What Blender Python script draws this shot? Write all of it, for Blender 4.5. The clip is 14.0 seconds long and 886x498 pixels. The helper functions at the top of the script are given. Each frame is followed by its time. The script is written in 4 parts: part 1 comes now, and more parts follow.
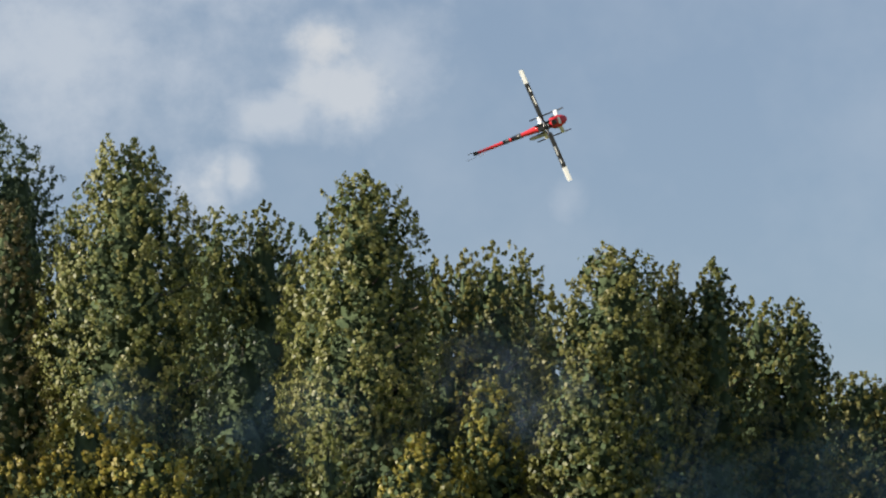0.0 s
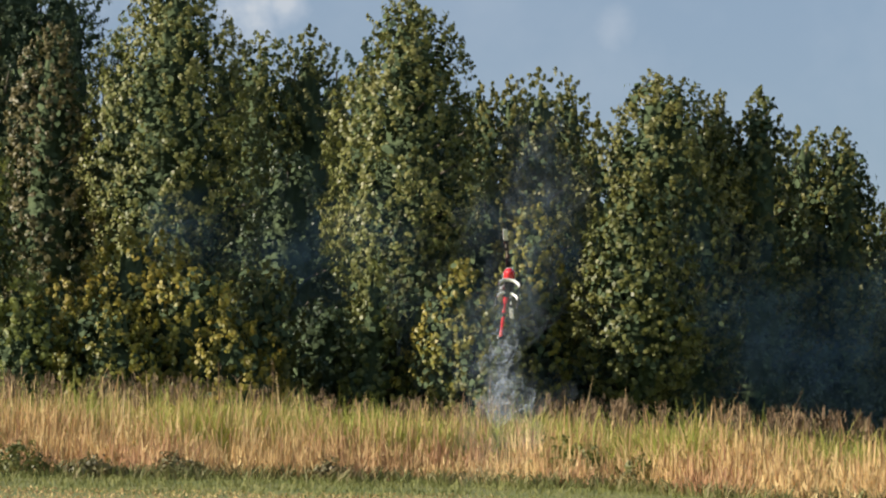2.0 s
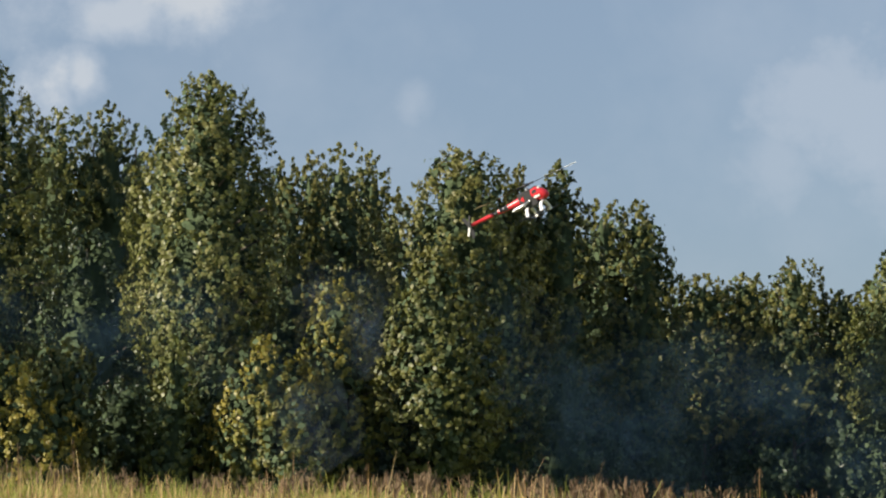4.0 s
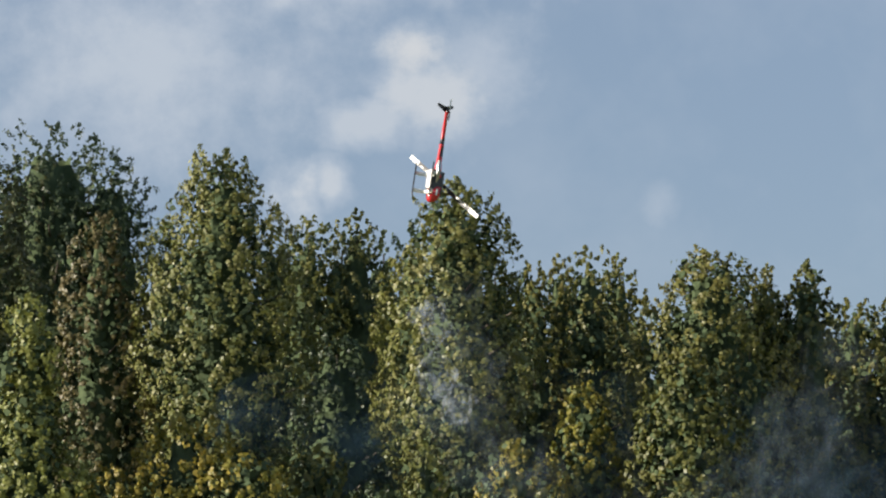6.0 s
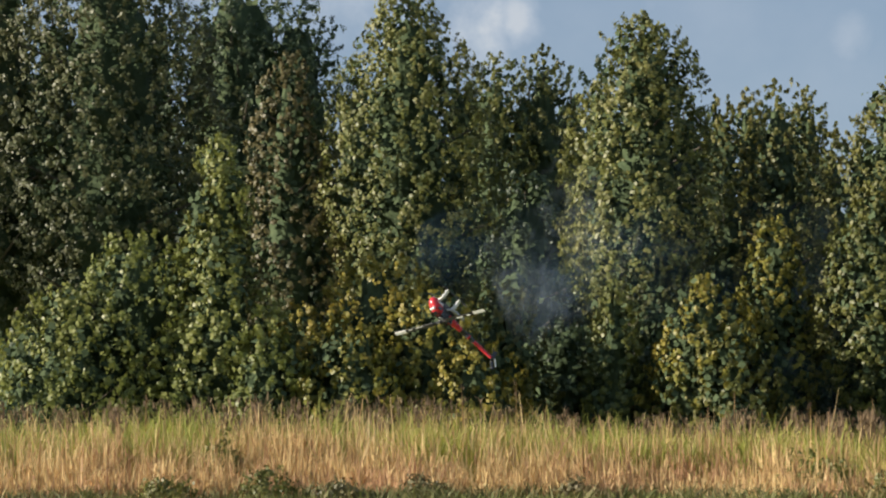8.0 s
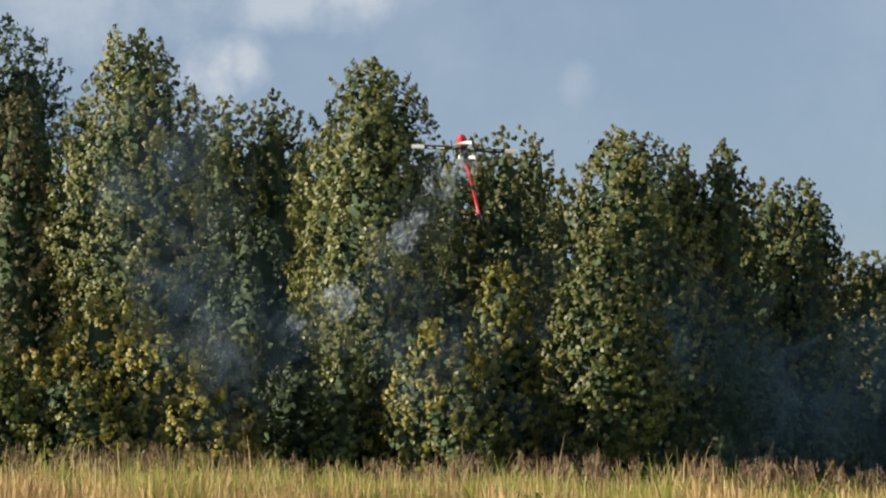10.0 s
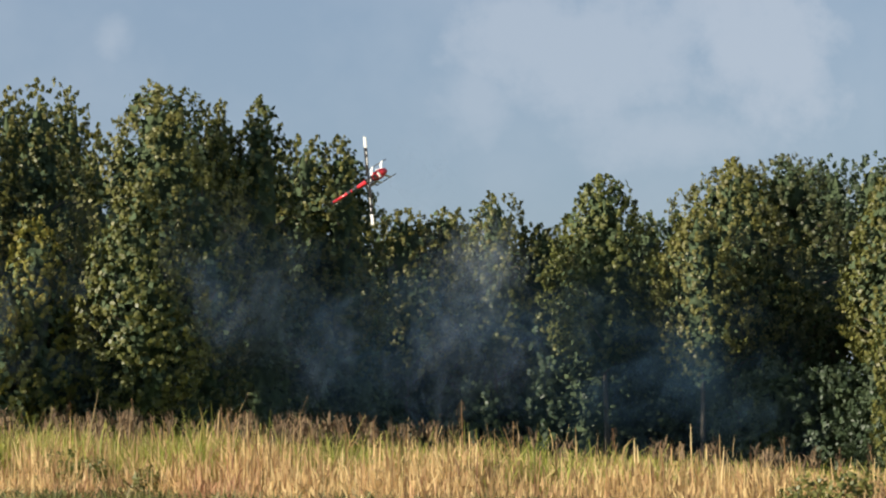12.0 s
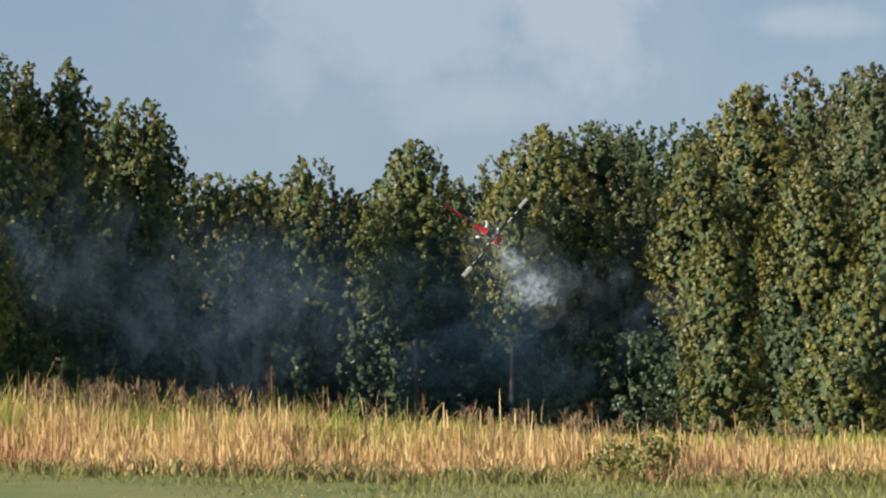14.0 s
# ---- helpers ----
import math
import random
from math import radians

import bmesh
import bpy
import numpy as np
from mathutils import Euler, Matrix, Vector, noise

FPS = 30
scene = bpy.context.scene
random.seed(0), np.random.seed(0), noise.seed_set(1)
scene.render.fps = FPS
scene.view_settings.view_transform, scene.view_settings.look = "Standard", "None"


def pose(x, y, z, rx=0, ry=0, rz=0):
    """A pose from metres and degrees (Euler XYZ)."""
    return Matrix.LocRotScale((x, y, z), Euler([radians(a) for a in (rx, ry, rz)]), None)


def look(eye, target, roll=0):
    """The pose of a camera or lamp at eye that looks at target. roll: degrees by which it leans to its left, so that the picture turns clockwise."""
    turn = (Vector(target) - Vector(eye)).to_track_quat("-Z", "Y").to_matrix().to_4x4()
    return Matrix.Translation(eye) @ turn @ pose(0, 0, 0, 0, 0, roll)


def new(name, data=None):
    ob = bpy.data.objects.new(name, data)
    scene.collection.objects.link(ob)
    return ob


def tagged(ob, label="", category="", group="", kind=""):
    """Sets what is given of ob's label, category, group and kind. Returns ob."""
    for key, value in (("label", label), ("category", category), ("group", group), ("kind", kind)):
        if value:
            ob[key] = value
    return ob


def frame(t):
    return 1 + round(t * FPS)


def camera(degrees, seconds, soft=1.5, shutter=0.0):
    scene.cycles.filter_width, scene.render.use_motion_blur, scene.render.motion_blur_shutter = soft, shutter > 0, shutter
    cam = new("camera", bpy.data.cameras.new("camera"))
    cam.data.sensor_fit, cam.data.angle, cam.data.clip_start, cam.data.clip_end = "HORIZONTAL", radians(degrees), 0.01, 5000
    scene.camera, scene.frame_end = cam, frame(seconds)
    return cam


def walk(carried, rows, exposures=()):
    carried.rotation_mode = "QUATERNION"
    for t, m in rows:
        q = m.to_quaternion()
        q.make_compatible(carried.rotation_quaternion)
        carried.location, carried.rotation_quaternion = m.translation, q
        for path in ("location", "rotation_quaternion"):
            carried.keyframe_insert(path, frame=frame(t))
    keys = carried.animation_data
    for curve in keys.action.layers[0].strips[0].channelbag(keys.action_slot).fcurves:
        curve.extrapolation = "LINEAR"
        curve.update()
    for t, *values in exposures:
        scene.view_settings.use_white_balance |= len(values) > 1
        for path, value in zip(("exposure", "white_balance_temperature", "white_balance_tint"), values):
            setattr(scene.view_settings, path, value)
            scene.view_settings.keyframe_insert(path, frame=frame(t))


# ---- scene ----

EYE = Vector((0.0, 0.0, 1.65))
LENS = 20.2


def toward(az, el):
    """Unit vector for a bearing (degrees right of +y) and an elevation."""
    a, e = radians(az), radians(el)
    return Vector((math.sin(a) * math.cos(e), math.cos(a) * math.cos(e), math.sin(e)))


def aim(yaw, pitch, roll):
    return look(EYE, EYE + toward(yaw, pitch) * 50, roll)


# ---- camera: a hand-held long lens that pans from one spot ----
cam = camera(LENS, 14.0, soft=2.2)
PATH = [
    (0, 1.271, 7.175, 0.43), (0.5, 1.721, 9.715, 0.35), (1, 0.816, 6.351, 0.61), (1.5, -0.000, 3.239, 0.90),
    (2, 0.282, 3.162, 1.06), (2.5, 1.983, 3.602, 1.09), (2.7, 3.076, 3.809, 1.05), (4.8, 4.942, 5.641, 0.09),
    (5, 3.781, 5.820, 0.15), (5.5, 1.198, 6.404, 0.0), (6, -0.877, 7.314, -0.08), (6.5, -2.484, 6.334, 0.07),
    (7, -3.975, 3.046, 0.14), (7.2, -4.544, 3.117, 0.05), (9.3, -5.443, 3.959, -0.36), (9.5, -4.148, 3.738, -0.36),
    (10, 1.021, 4.551, -0.46), (10.5, 5.997, 4.786, -0.59), (11, 9.986, 4.379, -0.69), (11.5, 11.987, 3.815, -0.79),
    (12, 11.699, 3.417, -0.76), (12.5, 11.285, 3.393, -0.54), (13, 12.781, 3.358, -0.34), (13.5, 15.416, 3.044, -0.44),
    (14, 16.055, 2.557, -0.74),
]
walk(cam, [(t, aim(y, p, r)) for t, y, p, r in PATH])

# ---- light: low afternoon sun from the left, slightly behind the camera ----
SUN_EL, SUN_AZ = 17.5, -105.0     # bearing from +y, clockwise positive
sun = new("sun", bpy.data.lights.new("sun", "SUN"))
sun.data.energy, sun.data.angle, sun.data.color = 5.6, radians(0.6), (1.0, 0.905, 0.76)
sun.matrix_basis = look(toward(SUN_AZ, SUN_EL) * 200, (0, 0, 0))
scene.view_settings.exposure = 0.62

world = bpy.data.worlds.new("sky")
scene.world = world
world.use_nodes = True


def node(tree, kind, **values):
    n = tree.nodes.new(kind)
    for key, value in values.items():
        if key in n.inputs:
            n.inputs[key].default_value = value
    return n


def link(tree, a, b):
    tree.links.new(a, b)


def calc(tree, op, a, b=None, clamp=False):
    n = tree.nodes.new("ShaderNodeMath")
    n.operation, n.use_clamp = op, clamp
    for i, v in enumerate((a, b)):
        if v is None:
            continue
        if isinstance(v, (int, float)):
            n.inputs[i].default_value = v
        else:
            link(tree, v, n.inputs[i])
    return n.outputs[0]


def ramp(tree, source, stops):
    n = tree.nodes.new("ShaderNodeValToRGB")
    while len(n.color_ramp.elements) < len(stops):
        n.color_ramp.elements.new(0.5)
    for e, (p, c) in zip(n.color_ramp.elements, stops):
        e.position, e.color = p, (*c, 1.0)
    link(tree, source, n.inputs[0])
    return n.outputs[0]


def blend(tree, fac, a, b, mode="MIX"):
    n = tree.nodes.new("ShaderNodeMix")
    n.data_type, n.blend_type = "RGBA", mode
    for socket, v in ((n.inputs[0], fac), (n.inputs[6], a), (n.inputs[7], b)):
        if isinstance(v, (int, float)):
            socket.default_value = v
        elif isinstance(v, tuple):
            socket.default_value = (*v, 1.0)
        else:
            link(tree, v, socket)
    return n.outputs[2]


def noise_of(tree, vector, scale, detail=4.0, rough=0.55):
    n = node(tree, "ShaderNodeTexNoise", Scale=scale, Detail=detail, Roughness=rough)
    if vector is not None:
        link(tree, vector, n.inputs["Vector"])
    return n.outputs[0]


# clouds: bearing, elevation, half width, half height (degrees), density, whiteness, crispness of the edge
CLOUDS = [
    (-1.5, 11.9, 1.3, 1.2, 0.8, 1.0, 0.15), (-1.0, 10.9, 2.2, 1.6, 0.8, 0.8, 0.2), (-2.7, 10.2, 1.9, 0.9, 0.75, 0.7, 0.25), (-0.1, 11.4, 1.8, 2.2, 0.65, 0.6, 0.0),
    (-4.3, 8.6, 1.2, 1.3, 0.85, 0.7, 0.3), (-3.5, 8.8, 0.7, 1.0, 0.8, 0.72, 0.3), (-7.5, 11.6, 6.0, 3.4, 0.8, 0.56, 0.0),
    (-5.0, 14.0, 5.5, 2.6, 0.9, 0.62, 0.0), (-8.0, 15.5, 7.0, 2.8, 0.95, 0.7, 0.0), (-1.0, 14.6, 3.4, 2.4, 0.8, 0.55, 0.0), (-5.0, 13.8, 1.0, 0.6, 0.8, 0.84, 0.1), (-3.4, 13.3, 1.1, 0.6, 0.7, 0.74, 0.1),
    (4.1, 8.2, 0.7, 0.9, 0.4, 0.5, 0.1), (15.4, 8.4, 4.6, 2.5, 0.5, 0.26, 0.35), (19.2, 8.2, 3.0, 2.6, 0.6, 0.28, 0.4), (12.4, 6.9, 1.5, 1.3, 0.4, 0.28, 0.2), (17.0, 6.2, 4.2, 1.2, 0.45, 0.25, 0.1),
    (24.5, 8.3, 2.6, 0.5, 0.5, 0.6, 0.1), (13.5, 9.0, 1.3, 0.8, 0.5, 0.34, 0.2), (18.0, 9.3, 2.2, 0.9, 0.5, 0.36, 0.2),
]


def build_sky(tree):
    tree.nodes.clear()
    sky = tree.nodes.new("ShaderNodeTexSky")
    sky.sky_type, sky.sun_disc = "NISHITA", False
    sky.sun_elevation, sky.sun_rotation = radians(SUN_EL), radians(SUN_AZ)
    sky.air_density, sky.dust_density, sky.ozone_density = 1.0, 0.6, 2.0
    coord = tree.nodes.new("ShaderNodeTexCoord")
    split = tree.nodes.new("ShaderNodeSeparateXYZ")
    link(tree, coord.outputs["Generated"], split.inputs[0])
    depth = calc(tree, "MAXIMUM", calc(tree, "ABSOLUTE", split.outputs[1]), 0.08)
    u = calc(tree, "DIVIDE", split.outputs[0], depth)
    v = calc(tree, "DIVIDE", split.outputs[2], depth)
    plane = tree.nodes.new("ShaderNodeCombineXYZ")
    link(tree, u, plane.inputs[0])
    link(tree, v, plane.inputs[1])
    puffs = calc(tree, "SUBTRACT", blend(tree, 0.35, noise_of(tree, plane.outputs[0], 17.0, 8.0, 0.6), noise_of(tree, plane.outputs[0], 55.0, 6.0, 0.6)), 0.5)
    wisps = noise_of(tree, plane.outputs[0], 9.0, 5.0, 0.6)
    cover, white = calc(tree, "MULTIPLY", calc(tree, "SUBTRACT", wisps, 0.42, True), 0.9), 0.35
    for az, el, rw, rh, dense, bright, crisp in CLOUDS:
        du = calc(tree, "DIVIDE", calc(tree, "SUBTRACT", u, math.tan(radians(az))), radians(rw))
        dv = calc(tree, "DIVIDE", calc(tree, "SUBTRACT", v, math.tan(radians(el))), radians(rh))
        d = calc(tree, "SQRT", calc(tree, "ADD", calc(tree, "MULTIPLY", du, du), calc(tree, "MULTIPLY", dv, dv)))
        d = calc(tree, "ADD", d, calc(tree, "MULTIPLY", puffs, 2.6))
        m = tree.nodes.new("ShaderNodeMapRange")
        m.interpolation_type = "SMOOTHSTEP"
        m.inputs[1].default_value, m.inputs[2].default_value = 1.15 - 0.2 * crisp, 0.8 * crisp
        m.inputs[3].default_value, m.inputs[4].default_value = 0.0, dense
        link(tree, d, m.inputs[0])
        cover = calc(tree, "MAXIMUM", cover, m.outputs[0])
        white = calc(tree, "MAXIMUM", white, calc(tree, "MULTIPLY", m.outputs[0], bright))
    cloud = ramp(tree, white, [(0.0, SKY_GREY), (0.45, SKY_PALE), (1.0, SKY_WHITE)])
    base = blend(tree, 0.55, blend(tree, 1.0, sky.outputs[0], (0.42, 0.42, 0.42), "MULTIPLY"), SKY_BLUE)
    colour = blend(tree, cover, base, cloud)
    back = node(tree, "ShaderNodeBackground", Strength=0.12)
    link(tree, colour, back.inputs[0])
    out = tree.nodes.new("ShaderNodeOutputWorld")
    link(tree, back.outputs[0], out.inputs[0])


SKY_BLUE, SKY_GREY, SKY_PALE, SKY_WHITE = (2.0, 2.6, 3.55), (2.45, 2.85, 3.55), (3.05, 3.35, 3.75), (4.4, 4.3, 4.15)
build_sky(world.node_tree)

# ---- materials ----


def surface(name, colours, scale=3.0, rough=0.6, metal=0.0, bump=0.0, fine=40.0, island=0.0, through_light=0.0, gloss=0.5):
    """A procedural surface: a ramp of colours over two scales of noise, with bump."""
    mat = bpy.data.materials.new(name)
    mat.use_nodes = True
    tree = mat.node_tree
    tree.nodes.clear()
    out = tree.nodes.new("ShaderNodeOutputMaterial")
    coord = tree.nodes.new("ShaderNodeTexCoord")
    place = coord.outputs["Object"]
    value = blend(tree, 0.35, noise_of(tree, place, scale), noise_of(tree, place, fine))
    grey = calc(tree, "MULTIPLY_ADD", value, 1.6)
    tree.nodes[-1].inputs[2].default_value = -0.3
    if island:
        geo = tree.nodes.new("ShaderNodeNewGeometry")
        info = tree.nodes.new("ShaderNodeObjectInfo")
        grey = calc(tree, "ADD", calc(tree, "MULTIPLY", grey, 1 - island), calc(tree, "MULTIPLY", geo.outputs["Random Per Island"], island))
        grey = calc(tree, "ADD", grey, calc(tree, "MULTIPLY", calc(tree, "SUBTRACT", info.outputs["Random"], 0.5), 0.2))
    n = len(colours)
    colour = ramp(tree, grey, [(i / max(1, n - 1), c) for i, c in enumerate(colours)])
    bsdf = node(tree, "ShaderNodeBsdfPrincipled", Roughness=rough, Metallic=metal)
    bsdf.inputs["Specular IOR Level"].default_value = gloss
    link(tree, colour, bsdf.inputs["Base Color"])
    shade = bsdf.outputs[0]
    if bump:
        b = node(tree, "ShaderNodeBump", Strength=bump, Distance=0.01)
        link(tree, noise_of(tree, place, fine), b.inputs["Height"])
        link(tree, b.outputs[0], bsdf.inputs["Normal"])
    if through_light:
        trans = tree.nodes.new("ShaderNodeBsdfTranslucent")
        link(tree, colour, trans.inputs[0])
        mix = node(tree, "ShaderNodeMixShader", Fac=through_light)
        link(tree, shade, mix.inputs[1])
        link(tree, trans.outputs[0], mix.inputs[2])
        shade = mix.outputs[0]
    link(tree, shade, out.inputs[0])
    return mat


def leafy(name, colours):
    return surface(name, colours, scale=0.35, rough=0.48, fine=2.5, island=0.34, through_light=0.28, gloss=0.45)


GREEN = leafy("poplar_leaves", [(0.042, 0.060, 0.014), (0.088, 0.108, 0.025), (0.150, 0.163, 0.041), (0.238, 0.225, 0.072), (0.348, 0.302, 0.133)])
OLIVE = leafy("olive_leaves", [(0.041, 0.055, 0.014), (0.087, 0.102, 0.024), (0.144, 0.147, 0.036), (0.200, 0.180, 0.049), (0.266, 0.228, 0.089)])
YELLOW = leafy("turning_leaves", [(0.076, 0.094, 0.016), (0.153, 0.165, 0.031), (0.255, 0.224, 0.040), (0.369, 0.279, 0.050), (0.458, 0.339, 0.113)])
BROWN = leafy("bronze_leaves", [(0.050, 0.056, 0.022), (0.100, 0.096, 0.036), (0.145, 0.125, 0.050), (0.185, 0.145, 0.066), (0.22, 0.175, 0.102)])
FRESH = leafy("fresh_needles", [(0.062, 0.087, 0.020), (0.125, 0.154, 0.034), (0.19, 0.211, 0.048), (0.25, 0.258, 0.072), (0.30, 0.30, 0.12)])
# for evergreens, and for plants whose dark leaves stand in for the wood's shade
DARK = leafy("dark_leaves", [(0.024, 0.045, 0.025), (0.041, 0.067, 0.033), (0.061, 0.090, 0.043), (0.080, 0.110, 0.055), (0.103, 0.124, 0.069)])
MOSS = leafy("moss_green_leaves", [(0.037, 0.053, 0.022), (0.069, 0.083, 0.030), (0.100, 0.110, 0.040), (0.131, 0.128, 0.053), (0.169, 0.156, 0.075)])
# dark tones for the crown's inside, standing in for deep shade between boughs
CROWN_SHADE = surface("crown_shade_colour", [(0.036, 0.055, 0.031), (0.062, 0.086, 0.043), (0.094, 0.118, 0.058)], scale=2.5, rough=0.8, bump=1.0, fine=9, gloss=0.1)
BARK = surface("bark", [(0.05, 0.04, 0.03), (0.11, 0.09, 0.07), (0.17, 0.15, 0.12)], scale=4, rough=0.9, bump=0.6)
TURF = surface("mown_turf", [(0.072, 0.111, 0.020), (0.130, 0.163, 0.033), (0.221, 0.208, 0.061), (0.286, 0.247, 0.099)], scale=0.5, rough=0.9, bump=0.5, fine=18)
STRAW = surface("dry_grass", [(0.143, 0.077, 0.038), (0.462, 0.286, 0.130), (0.726, 0.539, 0.248), (0.850, 0.748, 0.454)], scale=0.4, rough=0.7, fine=3, island=0.55, through_light=0.4)
RUST = surface("rusty_grass", [(0.115, 0.059, 0.034), (0.368, 0.189, 0.098), (0.575, 0.354, 0.184), (0.759, 0.543, 0.310)], scale=0.4, rough=0.7, fine=3, island=0.55, through_light=0.35)
LUSH = surface("green_grass", [(0.122, 0.159, 0.024), (0.244, 0.281, 0.043), (0.390, 0.390, 0.073), (0.537, 0.476, 0.159)], scale=0.4, rough=0.65, fine=3, island=0.55, through_light=0.3)
WEED = surface("border_leaves", [(0.065, 0.065, 0.026), (0.130, 0.143, 0.039), (0.221, 0.182, 0.078), (0.338, 0.260, 0.130)], scale=0.5, rough=0.7, fine=3, island=0.55, through_light=0.25)
MOWN = surface("mown_blades", [(0.084, 0.102, 0.026), (0.156, 0.174, 0.042), (0.240, 0.234, 0.074), (0.384, 0.324, 0.137)], scale=0.35, rough=0.75, fine=2, island=0.55, through_light=0.25)
SEED = surface("seed_heads", [(0.08, 0.052, 0.03), (0.15, 0.10, 0.058), (0.28, 0.20, 0.11)], scale=0.6, rough=0.85, fine=4, island=0.55, through_light=0.25)
RED = surface("red_lacquer", [(0.44, 0.018, 0.028), (0.55, 0.030, 0.040), (0.62, 0.05, 0.055)], scale=6, rough=0.25, fine=60)
WHITE = surface("white_paint", [(0.72, 0.72, 0.70), (0.82, 0.82, 0.80)], scale=8, rough=0.35, fine=60)
BLACK = surface("black_carbon", [(0.012, 0.012, 0.014), (0.035, 0.035, 0.04)], scale=30, rough=0.35, fine=200)
GREY = surface("brushed_metal", [(0.35, 0.35, 0.36), (0.55, 0.55, 0.55)], scale=10, rough=0.3, metal=0.9, fine=120)


# ---- mesh helpers ----


def part(name, bm, material, parent=None, label=""):
    me = bpy.data.meshes.new(name)
    bm.to_mesh(me)
    bm.free()
    me.materials.append(material)
    ob = new(name, me)
    ob.parent = parent
    if label:
        tagged(ob, label)
    return ob


def sheet(name, verts, quads, material, parent=None, smooth=False):
    """A mesh of many loose quads, from arrays."""
    me = bpy.data.meshes.new(name)
    me.vertices.add(len(verts))
    me.vertices.foreach_set("co", np.asarray(verts, dtype=np.float32).ravel())
    n = len(quads)
    me.loops.add(n * 4)
    me.loops.foreach_set("vertex_index", np.asarray(quads, dtype=np.int32).ravel())
    me.polygons.add(n)
    me.polygons.foreach_set("loop_start", np.arange(0, n * 4, 4, dtype=np.int32))
    if smooth:
        me.polygons.foreach_set("use_smooth", np.ones(n, dtype=bool))
    me.update(calc_edges=True)
    me.materials.append(material)
    ob = new(name, me)
    ob.parent = parent
    return ob


def tube(bm, points, radii, sides=8, cap=True):
    """A tapered tube along points."""
    rings = []
    for i, p in enumerate(points):
        p = Vector(p)
        d = (Vector(points[min(i + 1, len(points) - 1)]) - Vector(points[max(i - 1, 0)])).normalized()
        a = d.orthogonal().normalized() if abs(d.z) > 0.99 else d.cross(Vector((0, 0, 1))).normalized()
        b = d.cross(a)
        r = radii[i] if isinstance(radii[i], tuple) else (radii[i], radii[i])
        rings.append([bm.verts.new(p + a * r[0] * math.cos(k * math.tau / sides) + b * r[1] * math.sin(k * math.tau / sides)) for k in range(sides)])
    for r0, r1 in zip(rings, rings[1:]):
        for k in range(sides):
            bm.faces.new((r0[k], r0[(k + 1) % sides], r1[(k + 1) % sides], r1[k]))
    if cap:
        bm.faces.new(rings[0])
        bm.faces.new(rings[-1][::-1])
    for f in bm.faces:
        f.smooth = True
    return bm


def block(bm, x0, x1, y0, y1, z0, z1, bevel=0.0):
    made = bmesh.ops.create_cube(bm, size=1.0, matrix=Matrix.Translation(((x0 + x1) / 2, (y0 + y1) / 2, (z0 + z1) / 2)) @ Matrix.Diagonal((x1 - x0, y1 - y0, z1 - z0, 1)))
    if bevel:
        edges = list({e for v in made["verts"] for e in v.link_edges})
        bmesh.ops.bevel(bm, geom=edges, offset=bevel, segments=2, affect="EDGES")
    return bm


# ---- the ground ----
rng = np.random.default_rng(7)


def edge_y(x):
    """Where the mown strip ends and the tall growth begins."""
    return float(np.interp(x, [-20, -10, 0, 3, 5, 8, 12, 16, 20], [42, 42, 43, 41, 37, 33.5, 29.5, 27.5, 26])) + 0.3 * math.sin(x * 0.7) + 0.2 * math.sin(x * 1.9 + 1)


def lie(x, y):
    """Height of the ground: level lawn, falling gently behind the tall growth."""
    d = y - edge_y(max(min(x, 16), -16)) - 9
    s = min(max(d / 16, 0), 1)
    return -1.7 * s * s * (3 - 2 * s) + 0.04 * math.sin(x * 0.31) * math.sin(y * 0.23)


def ground():
    xs = np.r_[np.array([-4000, -1500, -500, -200, -100]), np.arange(-60, 61, 1.5), np.array([100, 200, 500, 1500, 4000])]
    ys = np.r_[np.array([-4000, -1500, -500, -150, -50, -20, 0, 15]), np.arange(22, 90, 1.5), np.array([100, 140, 200, 500, 1500, 4000])]
    verts = [(x, y, lie(x, y)) for y in ys for x in xs]
    w = len(xs)
    quads = [(j * w + i, j * w + i + 1, (j + 1) * w + i + 1, (j + 1) * w + i) for j in range(len(ys) - 1) for i in range(w - 1)]
    ob = sheet("ground", verts, quads, TURF, smooth=True)
    tagged(ob, "mown green and straw-coloured meadow ground", "ground", kind="structure")


ground()


def blades(name, x, y, z, tall, wide, lean, material, label, category, parent=None):
    """Upright grass blades, each one a bent strip of two quads with a pointed tip."""
    n = len(x)
    turn = rng.uniform(0, math.tau, n)
    bend = rng.uniform(0, math.tau, n)
    wx, wy = np.cos(turn) * wide / 2, np.sin(turn) * wide / 2
    lx, ly = np.cos(bend) * lean * tall, np.sin(bend) * lean * tall
    verts = np.zeros((n, 6, 3))
    for k, (h, w, s) in enumerate(((0, 1, 0), (0.55, 0.9, 0.3), (1.0, 0.25, 1.0))):
        for side in (0, 1):
            sg = 1 if side else -1
            verts[:, 2 * k + side, 0] = x + lx * s + sg * wx * w
            verts[:, 2 * k + side, 1] = y + ly * s + sg * wy * w
            verts[:, 2 * k + side, 2] = z + tall * h * (1 - 0.25 * lean * s)
    base = np.arange(n)[:, None] * 6
    quads = np.concatenate([base + np.array([[0, 1, 3, 2]]), base + np.array([[2, 3, 5, 4]])])
    ob = sheet(name, verts.reshape(-1, 3), quads, material, parent)
    if parent is None:
        tagged(ob, label, category, kind="stuff")
    return ob


def patch(x, y, scale, seed):
    """Smooth noise over the meadow, about -1 to 1."""
    return np.array([noise.noise(Vector((a * scale, b * scale, seed))) for a, b in zip(x, y)])


